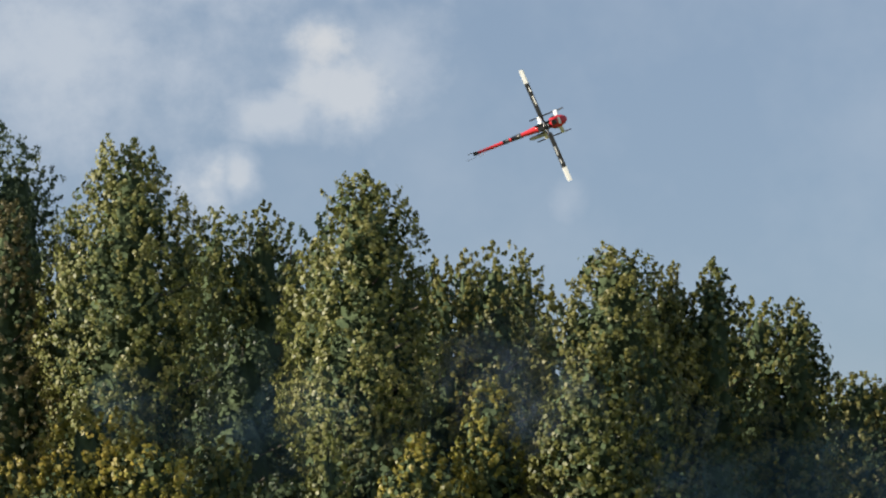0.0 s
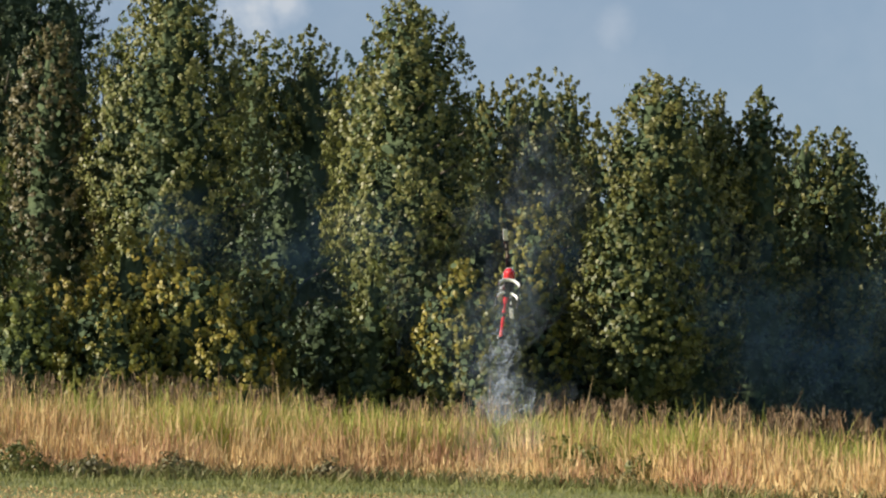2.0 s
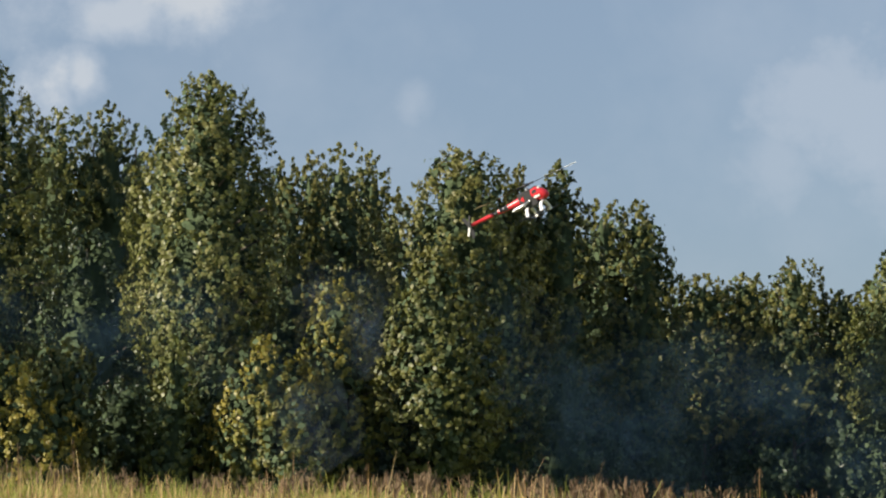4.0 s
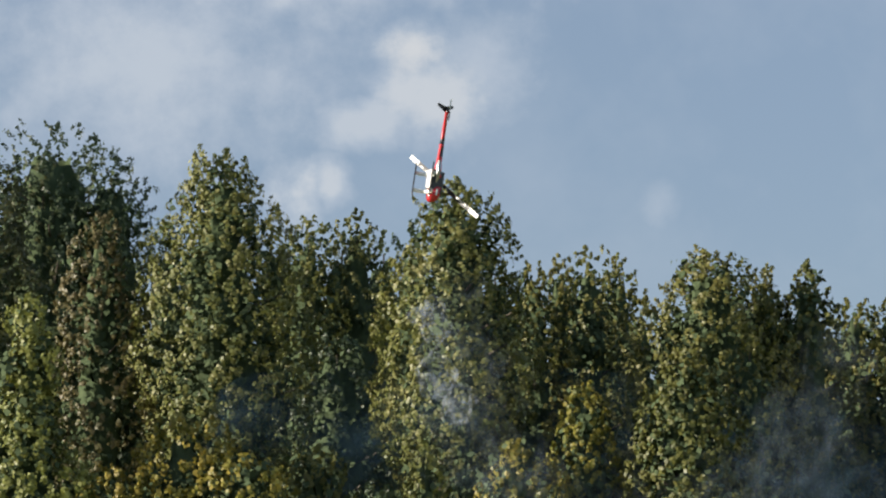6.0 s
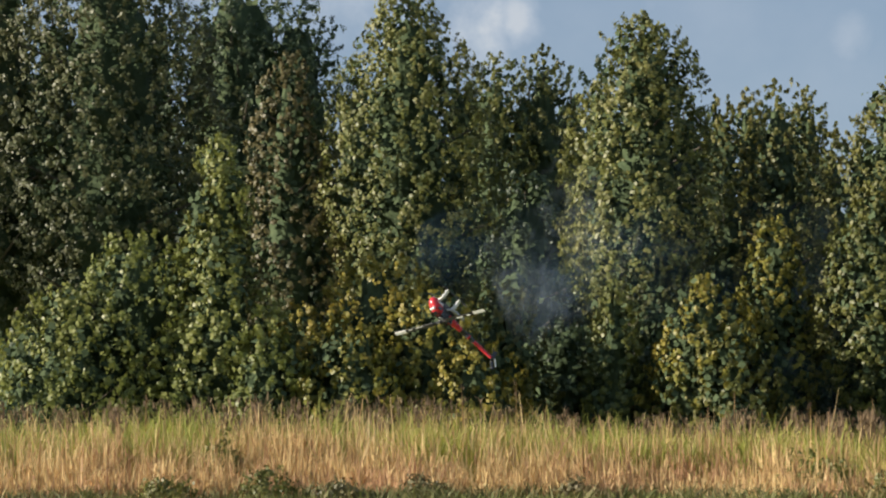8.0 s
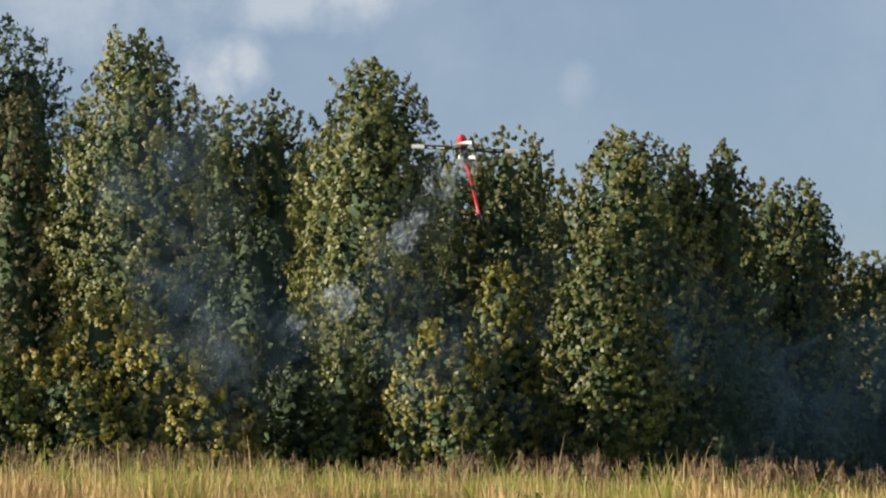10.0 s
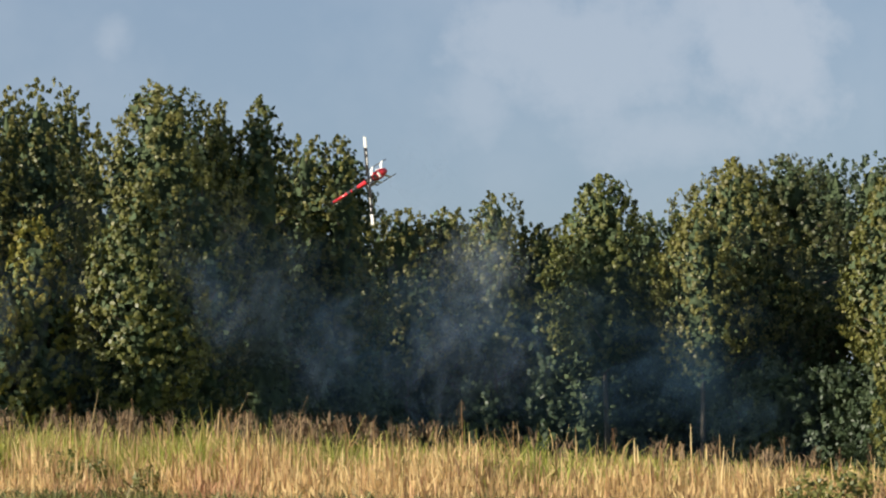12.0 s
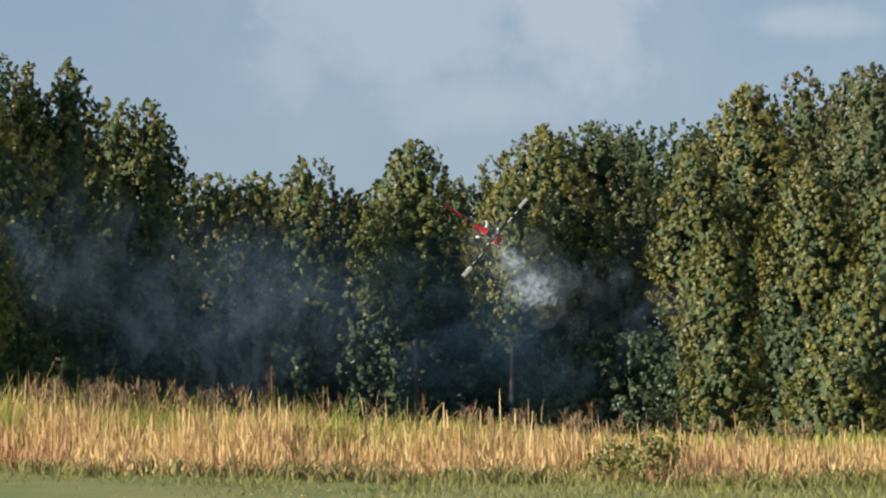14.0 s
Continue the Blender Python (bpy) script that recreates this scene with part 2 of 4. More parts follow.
def growth_height(x):
    """How tall the rough growth stands along the field."""
    return np.interp(x, [-14, -9, -4, -1.5, 0.5, 2, 4, 6, 8, 11, 14, 18], [1.32, 1.32, 1.28, 1.1, 1.06, 1.16, 1.14, 1.06, 0.96, 0.74, 0.53, 0.42])


def meadow():
    vigour = [1.0]

    def spread(n, d0, d1, power=1.0):
        tufts = n // 16
        pick = rng.integers(0, tufts, n)
        x = rng.uniform(-16, 20, tufts)[pick] + rng.normal(0, 0.11, n)
        d = np.maximum((d0 + (d1 - d0) * rng.uniform(0, 1, tufts) ** power)[pick] + rng.normal(0, 0.11, n), 0)
        vigour[0] = rng.normal(1, 0.14, tufts)[pick]
        y = np.array([edge_y(a) for a in x]) + d
        z = np.array([lie(a, b) for a, b in zip(x, y)])
        return x, y, z, d
    # dry straw in front
    x, y, z, d = spread(80000, 0, 9, 1.15)
    p, lush = patch(x, y, 0.5, 3), vigour[0]
    keep = p + rng.normal(0, 0.35, len(x)) > -0.45
    x, y, z, d, p, lush = x[keep], y[keep], z[keep], d[keep], p[keep], lush[keep]
    tall = lush * growth_height(x) * (0.62 + 0.26 * p + rng.normal(0, 0.17, len(x))) * np.clip(0.34 + d / 4.2, 0.3, 1.1)
    lifted = rng.uniform(0, 1, len(x)) < 0.6
    z = z + np.where(lifted, rng.uniform(0.1, 0.75, len(x)), 0) * tall
    tall = tall * np.where(lifted, rng.uniform(0.18, 0.45, len(x)), 1)
    rusty = (patch(x, y, 0.45, 57) + rng.normal(0, 0.25, len(x)) - 0.12 * d > 0.08) & (d < 4.5)
    for some, kind_name, stuff, words in ((~rusty, "dry_grass", STRAW, "tall dry straw-coloured grass at the meadow's edge"), (rusty, "rusty_grass", RUST, "tall rusty-brown withered grass at the meadow's edge")):
        m = int(some.sum())
        blades(kind_name, x[some], y[some], z[some], np.clip(tall[some], 0.1, 2), rng.uniform(0.008, 0.03, m), rng.uniform(0.02, 0.75, m) ** 1.8, stuff, words, "grass")
    # green blades among and behind it
    x, y, z, d = spread(60000, 3.0, 12, 0.9)
    p, lush = patch(x, y, 0.35, 11), vigour[0]
    keep = p + rng.normal(0, 0.4, len(x)) + (d - 5.0) * 0.15 - np.clip(x - 3, 0, 8) * 0.07 > 0.0
    x, y, z, d, p, lush = x[keep], y[keep], z[keep], d[keep], p[keep], lush[keep]
    tall = lush * growth_height(x) * (0.85 + 0.2 * p + rng.normal(0, 0.12, len(x)))
    blades("green_grass", x, y, z, np.clip(tall, 0.2, 2.2), rng.uniform(0.008, 0.03, len(x)), rng.uniform(0.05, 0.7, len(x)), LUSH, "tall green grass behind the dry straw", "grass")
    # seed heads on tall stems at the back
    n = 3800
    x, y, z, d = spread(n, 5, 14)
    p = patch(x, y, 0.4, 23)
    keep = p + rng.normal(0, 0.25, n) + np.interp(x, [-14, 3, 9, 20], [0.1, 0.05, -0.25, -0.35]) > 0
    x, y, z = x[keep], y[keep], z[keep]
    tall = growth_height(x) * rng.uniform(0.95, 1.3, len(x))
    blades("seed_stems", x, y, z, tall, np.full(len(x), 0.012), rng.uniform(0.02, 0.2, len(x)), SEED, "purple-brown seeding grass stems above the meadow", "grass")
    hx, hy, hz = np.repeat(x, 5), np.repeat(y, 5), np.repeat(z + tall * 0.82, 5)
    hz = hz + rng.uniform(0, 0.2, len(hx)) * np.repeat(tall, 5)
    hx, hy = hx + rng.normal(0, 0.03, len(hx)), hy + rng.normal(0, 0.03, len(hx))
    blades("seed_heads", hx, hy, hz, rng.uniform(0.08, 0.2, len(hx)), rng.uniform(0.015, 0.035, len(hx)), rng.uniform(0.1, 0.8, len(hx)), SEED, "feathery purple-brown seed heads of tall grass", "grass")
    # low ragged weeds along the border
    x, y, z, d = spread(7500, 0, 1.4)
    y = y - rng.uniform(0.0, 2.2, len(x)) ** 1.2 * (0.5 + 0.7 * patch(x, y, 0.8, 41))
    blades("border_weeds", x, y, z, rng.uniform(0.08, 0.34, len(x)), rng.uniform(0.015, 0.045, len(x)), rng.uniform(0.3, 1.0, len(x)), WEED, "low dark green and brown weeds along the meadow's border", "weeds")
    # the mown strip: dry cuttings on the near side, longer green blades towards the tall growth
    n = 9000
    x = rng.uniform(-14, 18, n)
    y = np.array([edge_y(a) for a in x]) - rng.uniform(4.6, 8.5, n) + 0.5 * patch(x, x * 0, 0.6, 5)
    blades("mown_straw", x, y, np.zeros(n) - 0.01, rng.uniform(0.02, 0.06, n), rng.uniform(0.01, 0.03, n), rng.uniform(0.6, 1.0, n), STRAW, "short dry cuttings on the mown strip", "grass")
    n = 24000
    x = rng.uniform(-14, 18, n)
    back = 6.5 * rng.uniform(0, 1, n) ** 1.2
    y = np.array([edge_y(a) for a in x]) - back + 0.4
    tall = rng.uniform(0.04, 0.13, n) * (1.25 + 1.1 * patch(x, y, 0.7, 17)) * np.interp(back, [0, 2, 5], [1.3, 1.1, 0.6])
    blades("mown_grass", x, y, np.zeros(n) - 0.01, np.clip(tall, 0.02, 0.3), rng.uniform(0.008, 0.02, n), rng.uniform(0.2, 0.9, n), MOWN, "short mown green grass strip", "grass")


meadow()



def tall_weed(az, dist, top_el, kind):
    """A single seeding stalk that stands above the grass."""
    foot = toward(az, 0) * dist
    z0 = lie(foot.x, foot.y)
    high = EYE.z + dist * math.tan(radians(top_el)) - z0
    root = new("tall_weed")
    root.location = (foot.x, foot.y, z0)
    tagged(root, "tall dry weed stalk with a brown seed head", "weed", "tall weeds above the grass")
    stem = bmesh.new()
    tube(stem, [(0, 0, -0.05), (0.03, 0, high * 0.5), (0.05 * kind, 0.02, high)], [0.012, 0.009, 0.004], 6)
    part("stalk", stem, STRAW, root)
    n = 26
    hz = rng.uniform(0.72, 1.0, n) * high
    blades("seed_head", rng.normal(0.04 * kind, 0.03, n), rng.normal(0, 0.03, n), hz - 0.04, rng.uniform(0.05, 0.11, n), rng.uniform(0.006, 0.016, n), rng.uniform(0.1, 0.7, n), SEED, "", "", root)["kind"] = "stuff"
    for k in range(4):
        leaf = bmesh.new()
        a = rng.uniform(0, math.tau)
        z = high * rng.uniform(0.3, 0.65)
        tube(leaf, [(0.02, 0, z), (0.18 * math.cos(a), 0.18 * math.sin(a), z + 0.16), (0.36 * math.cos(a), 0.36 * math.sin(a), z + 0.04)], [(0.012, 0.002), (0.01, 0.002), (0.003, 0.001)], 4)
        part("leaf", leaf, STRAW, root)


for weed_az, weed_dist, weed_el, weed_kind in ((12.05, 39, -0.08, 0.4), (13.2, 38, -0.55, 1.0), (15.6, 37, -0.75, -0.8), (19.4, 36, -1.0, 0.5), (20.6, 35, -1.3, 1.0), (21.4, 36, -1.2, -0.6),
                                               (9.4, 40, -0.35, -0.7), (10.0, 40, -0.5, 0.8), (-12.1, 48, 0.25, 1.0), (-11.6, 47, 0.05, -0.9), (-3.6, 50, 0.5, 0.6), (-4.8, 50, 0.45, -0.5),
                                               (3.1, 46, 0.0, 0.7), (6.6, 44, -0.1, -0.6), (17.5, 36, -1.25, 0.4), (22.8, 35, -1.6, -0.7)):
    tall_weed(weed_az, weed_dist, weed_el, weed_kind)

# ---- trees ----


def outline(kind, u):
    """Crown radius (0 to 1) at a height fraction u of the crown."""
    if kind == "cone":
        return (1 - u) ** 0.85 * 0.97 + 0.03
    if kind == "bush":
        return np.sqrt(np.clip(1 - (u * 0.97) ** 2.2, 0, 1))
    if kind == "round":
        return np.sqrt(np.clip(1 - (2 * u ** 0.9 - 0.9) ** 2 / 1.25, 0.02, 1))
    if kind == "egg":
        return np.interp(u, [0, 0.12, 0.3, 0.5, 0.7, 0.85, 0.95, 1], [0.5, 0.85, 1.0, 0.96, 0.8, 0.58, 0.37, 0.18])
    return np.interp(u, [0, 0.12, 0.3, 0.5, 0.7, 0.85, 0.95, 1], [0.55, 0.86, 1.0, 0.97, 0.83, 0.6, 0.38, 0.17])


def leaf_quads(at, normal, leaf):
    """Folded diamond leaves at points, facing along normals."""
    n = len(at)
    normal = normal / (np.linalg.norm(normal, axis=1)[:, None] + 1e-6)
    side = np.cross(normal, rng.normal(0, 1, (n, 3)) + np.array([0, 0, 0.01]))
    side /= np.linalg.norm(side, axis=1)[:, None] + 1e-6
    long = np.cross(normal, side)
    size = (leaf * rng.uniform(0.6, 1.3, n))[:, None]
    v = np.empty((n, 4, 3))
    v[:, 0] = at - long * size * 0.55
    v[:, 1] = at + side * size * 0.46 + normal * size * 0.12
    v[:, 2] = at + long * size * 0.6
    v[:, 3] = at - side * size * 0.46 + normal * size * 0.12
    return v.reshape(-1, 3)


def leaf_cloud(centres, sizes, per, leaf):
    """Leaves strewn round clump centres, facing outwards and up."""
    n = len(centres) * per
    d = rng.normal(0, 1, (n, 3))
    d /= np.linalg.norm(d, axis=1)[:, None]
    at = np.repeat(centres, per, axis=0) + d * rng.uniform(0.1, 1.0, (n, 1)) ** 0.6 * np.repeat(sizes, per)[:, None]
    away = at * np.array([1, 1, 0])
    away /= np.linalg.norm(away, axis=1)[:, None] + 1e-6
    return leaf_quads(at, 0.6 * d + 0.6 * away + rng.normal(0, 0.45, (n, 3)) + np.array([0, 0, 0.3]), leaf)


def leaf_sprays(base, way, length, per, leaf):
    """Leafy twigs: leaves along tapering sprays that start at base and run along way."""
    n = len(base) * per
    f = rng.uniform(0, 1, (n, 1)) ** 0.8
    span = np.repeat(length, per)[:, None]
    along = np.repeat(way, per, axis=0)
    out = rng.normal(0, 1, (n, 3))
    out /= np.linalg.norm(out, axis=1)[:, None]
    at = np.repeat(base, per, axis=0) + along * f * span + out * span * (0.62 - 0.42 * f) * rng.uniform(0.2, 1, (n, 1))
    away = at * np.array([1, 1, 0])
    away /= np.linalg.norm(away, axis=1)[:, None] + 1e-6
    return leaf_quads(at, 0.8 * away + 0.3 * along + 0.4 * out + rng.normal(0, 0.4, (n, 3)), leaf)


FILL, HEART = 1.4, 0.4


def tree(name, az, top_el, dist, half, kind, leaves, label, clumps, per=46, leaf=0.128, category="tree", skirt=0.08, fill=FILL):
    """A tree at a bearing and distance: tapered trunk, limbs, and a crown of leaf clumps. half: crown's half width in degrees."""
    foot = toward(az, 0) * dist
    z0 = lie(foot.x, foot.y) - 0.1
    high = EYE.z + dist * math.tan(radians(top_el)) - z0
    wide = dist * math.tan(radians(half)) * (1.6 if kind == "bush" else 1.34)
    root = new(name)
    root.location = (foot.x, foot.y, z0)
    tagged(root, label, category)
    low = high * skirt
    # leafy twigs cover the crown evenly (heights by circumference, bearings by the golden angle), over boughs that swell and recede
    n = int(clumps * fill * 2.2)
    steps = np.linspace(0, 1, 200)
    share = np.cumsum(outline(kind, steps) + 0.1)
    u = np.interp((np.arange(n) + rng.uniform(0, 1, n)) / n * share[-1], share, steps)
    th = np.arange(n) * 2.399963 + rng.normal(0, 0.3, n)
    ph = rng.uniform(0, 50, 3)
    full = outline(kind, u)
    skin = np.c_[np.cos(th) * wide * full, np.sin(th) * wide * full, u * (high - low)]
    swell = np.array([noise.noise(Vector(q * 0.38) + Vector(ph)) * 0.9 + noise.noise(Vector(q * 0.85) - Vector(ph)) * 0.75 for q in skin])
    length = np.clip(wide * 0.19, 0.3, 0.55) * rng.uniform(0.6, 1.25, n) * (1.05 - 0.3 * u)
    deep = np.where(rng.uniform(0, 1, n) < 0.2, rng.uniform(0.55, 0.85, n), 1.0)
    rad = np.maximum((wide * full + np.clip(wide * 0.34, 0.3, 1.0) * swell - length * 0.75) * deep, 0.02)
    rise = 0.2 + 0.6 * u
    way = np.c_[np.cos(th) * (1.1 - 0.8 * u), np.sin(th) * (1.1 - 0.8 * u), rise] + rng.normal(0, 0.3, (n, 3))
    way /= np.linalg.norm(way, axis=1)[:, None]
    centres = np.c_[np.cos(th) * rad, np.sin(th) * rad, low + (high - low - length * 0.8) * u]
    verts = leaf_sprays(centres, way, length, max(8, int(per * 0.42)), leaf)
    quads = np.arange(len(verts)).reshape(-1, 4)
    sheet("crown", verts, quads, leaves, root)
    # the dense heart of the crown, its deep shade put into dark colour: a core, and leaves that hang between it and the
    # boughs
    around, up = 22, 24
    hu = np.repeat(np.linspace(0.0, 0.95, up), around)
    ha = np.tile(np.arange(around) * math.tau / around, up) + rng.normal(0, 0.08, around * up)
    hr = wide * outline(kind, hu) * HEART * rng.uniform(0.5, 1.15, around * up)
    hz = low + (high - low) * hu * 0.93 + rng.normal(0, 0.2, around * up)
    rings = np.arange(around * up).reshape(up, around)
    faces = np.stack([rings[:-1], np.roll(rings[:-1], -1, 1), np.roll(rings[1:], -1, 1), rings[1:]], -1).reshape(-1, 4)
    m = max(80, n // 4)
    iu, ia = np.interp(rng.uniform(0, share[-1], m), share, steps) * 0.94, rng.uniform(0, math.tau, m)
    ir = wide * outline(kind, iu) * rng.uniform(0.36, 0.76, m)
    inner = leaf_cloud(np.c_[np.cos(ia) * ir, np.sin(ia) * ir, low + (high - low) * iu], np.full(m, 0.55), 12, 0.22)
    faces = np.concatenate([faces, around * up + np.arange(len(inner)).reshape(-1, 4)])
    sheet("inner_shade_foliage", np.concatenate([np.c_[np.cos(ha) * hr, np.sin(ha) * hr, hz], inner]), faces, CROWN_SHADE, root)
    bm = bmesh.new()
    r0 = max(0.05, high * 0.011)
    sway = rng.normal(0, 0.05 * wide, (6, 2))
    pts = [(sway[i][0] * i / 5, sway[i][1] * i / 5, high * 0.93 * i / 5 - (0.15 if i == 0 else 0)) for i in range(6)]
    tube(bm, pts, [r0 * (1 - 0.16 * i) for i in range(6)], 7)
    part("trunk", bm, BARK, root)
    for k in range(0, min(n, 9)):
        c = Vector(centres[k * max(1, n // 9)])
        z = max(0.1, c.z - 0.35 * math.hypot(c.x, c.y) - 0.2)
        bm = bmesh.new()
        tube(bm, [(0, 0, z), (c.x * 0.5, c.y * 0.5, (z + c.z) / 2 + 0.05), c], [r0 * 0.4, r0 * 0.28, r0 * 0.1], 5)
        part("limb", bm, BARK, root)
    return root


POPLAR = "green broad-leaved tree with sunlit leaf clumps at the wood's edge"
TREES = [
    # name, bearing, top, distance, half width, outline, leaves, label, clumps
    ("poplar_tree", -12.9, 11.1, 104, 2.1, "tall", MOSS, "tall green and bronze tree at the wood's edge", 640),
    ("poplar_tree", -15.6, 11.0, 107, 1.9, "tall", MOSS, "tall green and bronze tree at the wood's edge", 300),
    # unseen tree added left of the view, to cast shade on the two above
    ("poplar_tree", -25.0, 11.4, 106, 2.3, "tall", MOSS, "tall green and bronze tree at the wood's edge", 200),
    ("dark_tree", -9.9, 10.2, 116, 2.0, "round", DARK, "dark evergreen tree behind the wood's edge", 300),
    ("dark_tree", -8.6, 9.5, 116, 1.3, "round", DARK, "dark evergreen tree behind the wood's edge", 180),
    ("bronze_tree", -8.75, 8.15, 90, 0.95, "egg", BROWN, "slender tree with bronze-brown leaves", 190),
    ("cypress_tree", -10.35, 6.2, 77, 1.85, "cone", FRESH, "light green cone-shaped young tree", 330),
    ("poplar_tree", -6.0, 9.6, 89, 1.6, "egg", GREEN, POPLAR, 380),
    ("poplar_tree", -4.0, 8.1, 100, 0.85, "egg", GREEN, POPLAR, 170),
    # added tree whose dark leaves stand in for shade in this gap
    ("dark_tree", -3.3, 5.4, 95, 1.2, "round", DARK, "dark tree added for the shade between two sunlit ones", 170),
    ("turning_tree", -2.9, 8.25, 101, 0.9, "egg", OLIVE, "tree with yellowing leaves in its upper crown", 170),
    ("poplar_tree", -0.55, 8.95, 84, 1.42, "egg", GREEN, POPLAR, 360),
    ("poplar_tree", 1.25, 7.05, 98, 0.7, "egg", OLIVE, POPLAR, 130),
    ("poplar_tree", 1.8, 7.2, 102, 0.6, "tall", OLIVE, POPLAR, 110),
    ("poplar_tree", 2.5, 7.4, 99, 0.85, "egg", OLIVE, POPLAR, 150),
    ("poplar_tree", 3.2, 7.2, 102, 0.6, "tall", GREEN, POPLAR, 110),
    ("poplar_tree", 5.25, 7.3, 92, 1.65, "egg", OLIVE, POPLAR, 330),
    ("poplar_tree", 6.55, 6.9, 94, 0.8, "tall", OLIVE, POPLAR, 140),
    ("poplar_tree", 7.5, 7.0, 94, 0.85, "egg", OLIVE, POPLAR, 150),
    ("poplar_tree", 8.55, 6.15, 98, 0.75, "tall", OLIVE, POPLAR, 130),
    ("poplar_tree", 9.4, 6.1, 98, 0.8, "tall", OLIVE, POPLAR, 140),
    ("poplar_tree", 10.85, 4.4, 108, 0.8, "round", OLIVE, "far green and yellow tree with its foot in shade", 130),
    ("poplar_tree", 11.85, 4.4, 109, 0.8, "round", OLIVE, "far green and yellow tree with its foot in shade", 130),
    ("poplar_tree", 12.9, 4.75, 107, 0.8, "tall", OLIVE, "far green and yellow tree with its foot in shade", 130),
    ("poplar_tree", 13.95, 4.0, 108, 0.8, "round", OLIVE, "far green and yellow tree with its foot in shade", 130),
    ("poplar_tree", 15.4, 5.1, 105, 1.0, "tall", GREEN, POPLAR, 190),
    ("dark_tree", 16.4, 4.15, 110, 0.7, "tall", DARK, "dark tree among lighter ones", 90),
    ("poplar_tree", 18.4, 5.4, 104, 1.35, "egg", OLIVE, POPLAR, 240),
    ("poplar_tree", 19.6, 5.45, 105, 1.3, "tall", MOSS, POPLAR, 200),
    ("dark_tree", 20.6, 5.4, 112, 0.85, "round", DARK, "dark tree behind lighter ones", 110),
    ("dark_tree", 21.6, 5.45, 112, 0.85, "round", DARK, "dark tree behind lighter ones", 110),
    ("poplar_tree", 23.1, 6.25, 98, 1.2, "egg", OLIVE, POPLAR, 250),
    ("bronze_tree", 24.4, 6.6, 106, 0.65, "tall", BROWN, "slender tree with bronze-brown leaves", 110),
    ("poplar_tree", 25.9, 6.6, 98, 1.5, "egg", MOSS, POPLAR, 300),
    ("poplar_tree", 21.9, 4.9, 93, 0.85, "egg", OLIVE, "sunlit tree in front of taller ones", 170),
    ("poplar_tree", 24.5, 4.5, 91, 0.9, "egg", OLIVE, "sunlit tree in front of taller ones", 180),
    ("poplar_tree", 26.4, 3.9, 90, 0.9, "egg", OLIVE, "sunlit tree in front of taller ones", 150),
    ("poplar_tree", 17.6, 4.3, 100, 0.8, "egg", OLIVE, "sunlit tree in front of taller ones", 120),
    ("poplar_tree", 6.2, 5.5, 86, 0.8, "egg", OLIVE, "sunlit tree in front of taller ones", 140),
    # smaller trees and bushes in front
    ("young_tree", 4.75, 5.0, 79, 1.15, "egg", OLIVE, "sunlit young tree in front of the wood", 210),
    ("young_tree", 2.4, 4.25, 79, 0.7, "egg", YELLOW, "sunlit young tree in front of the wood", 150),
    ("young_tree", 22.4, 2.95, 84, 0.7, "tall", OLIVE, "young tree with yellowing leaves", 150),
    ("young_tree", 25.6, 2.05, 82, 1.0, "tall", OLIVE, "young tree with yellowing leaves", 120),
]
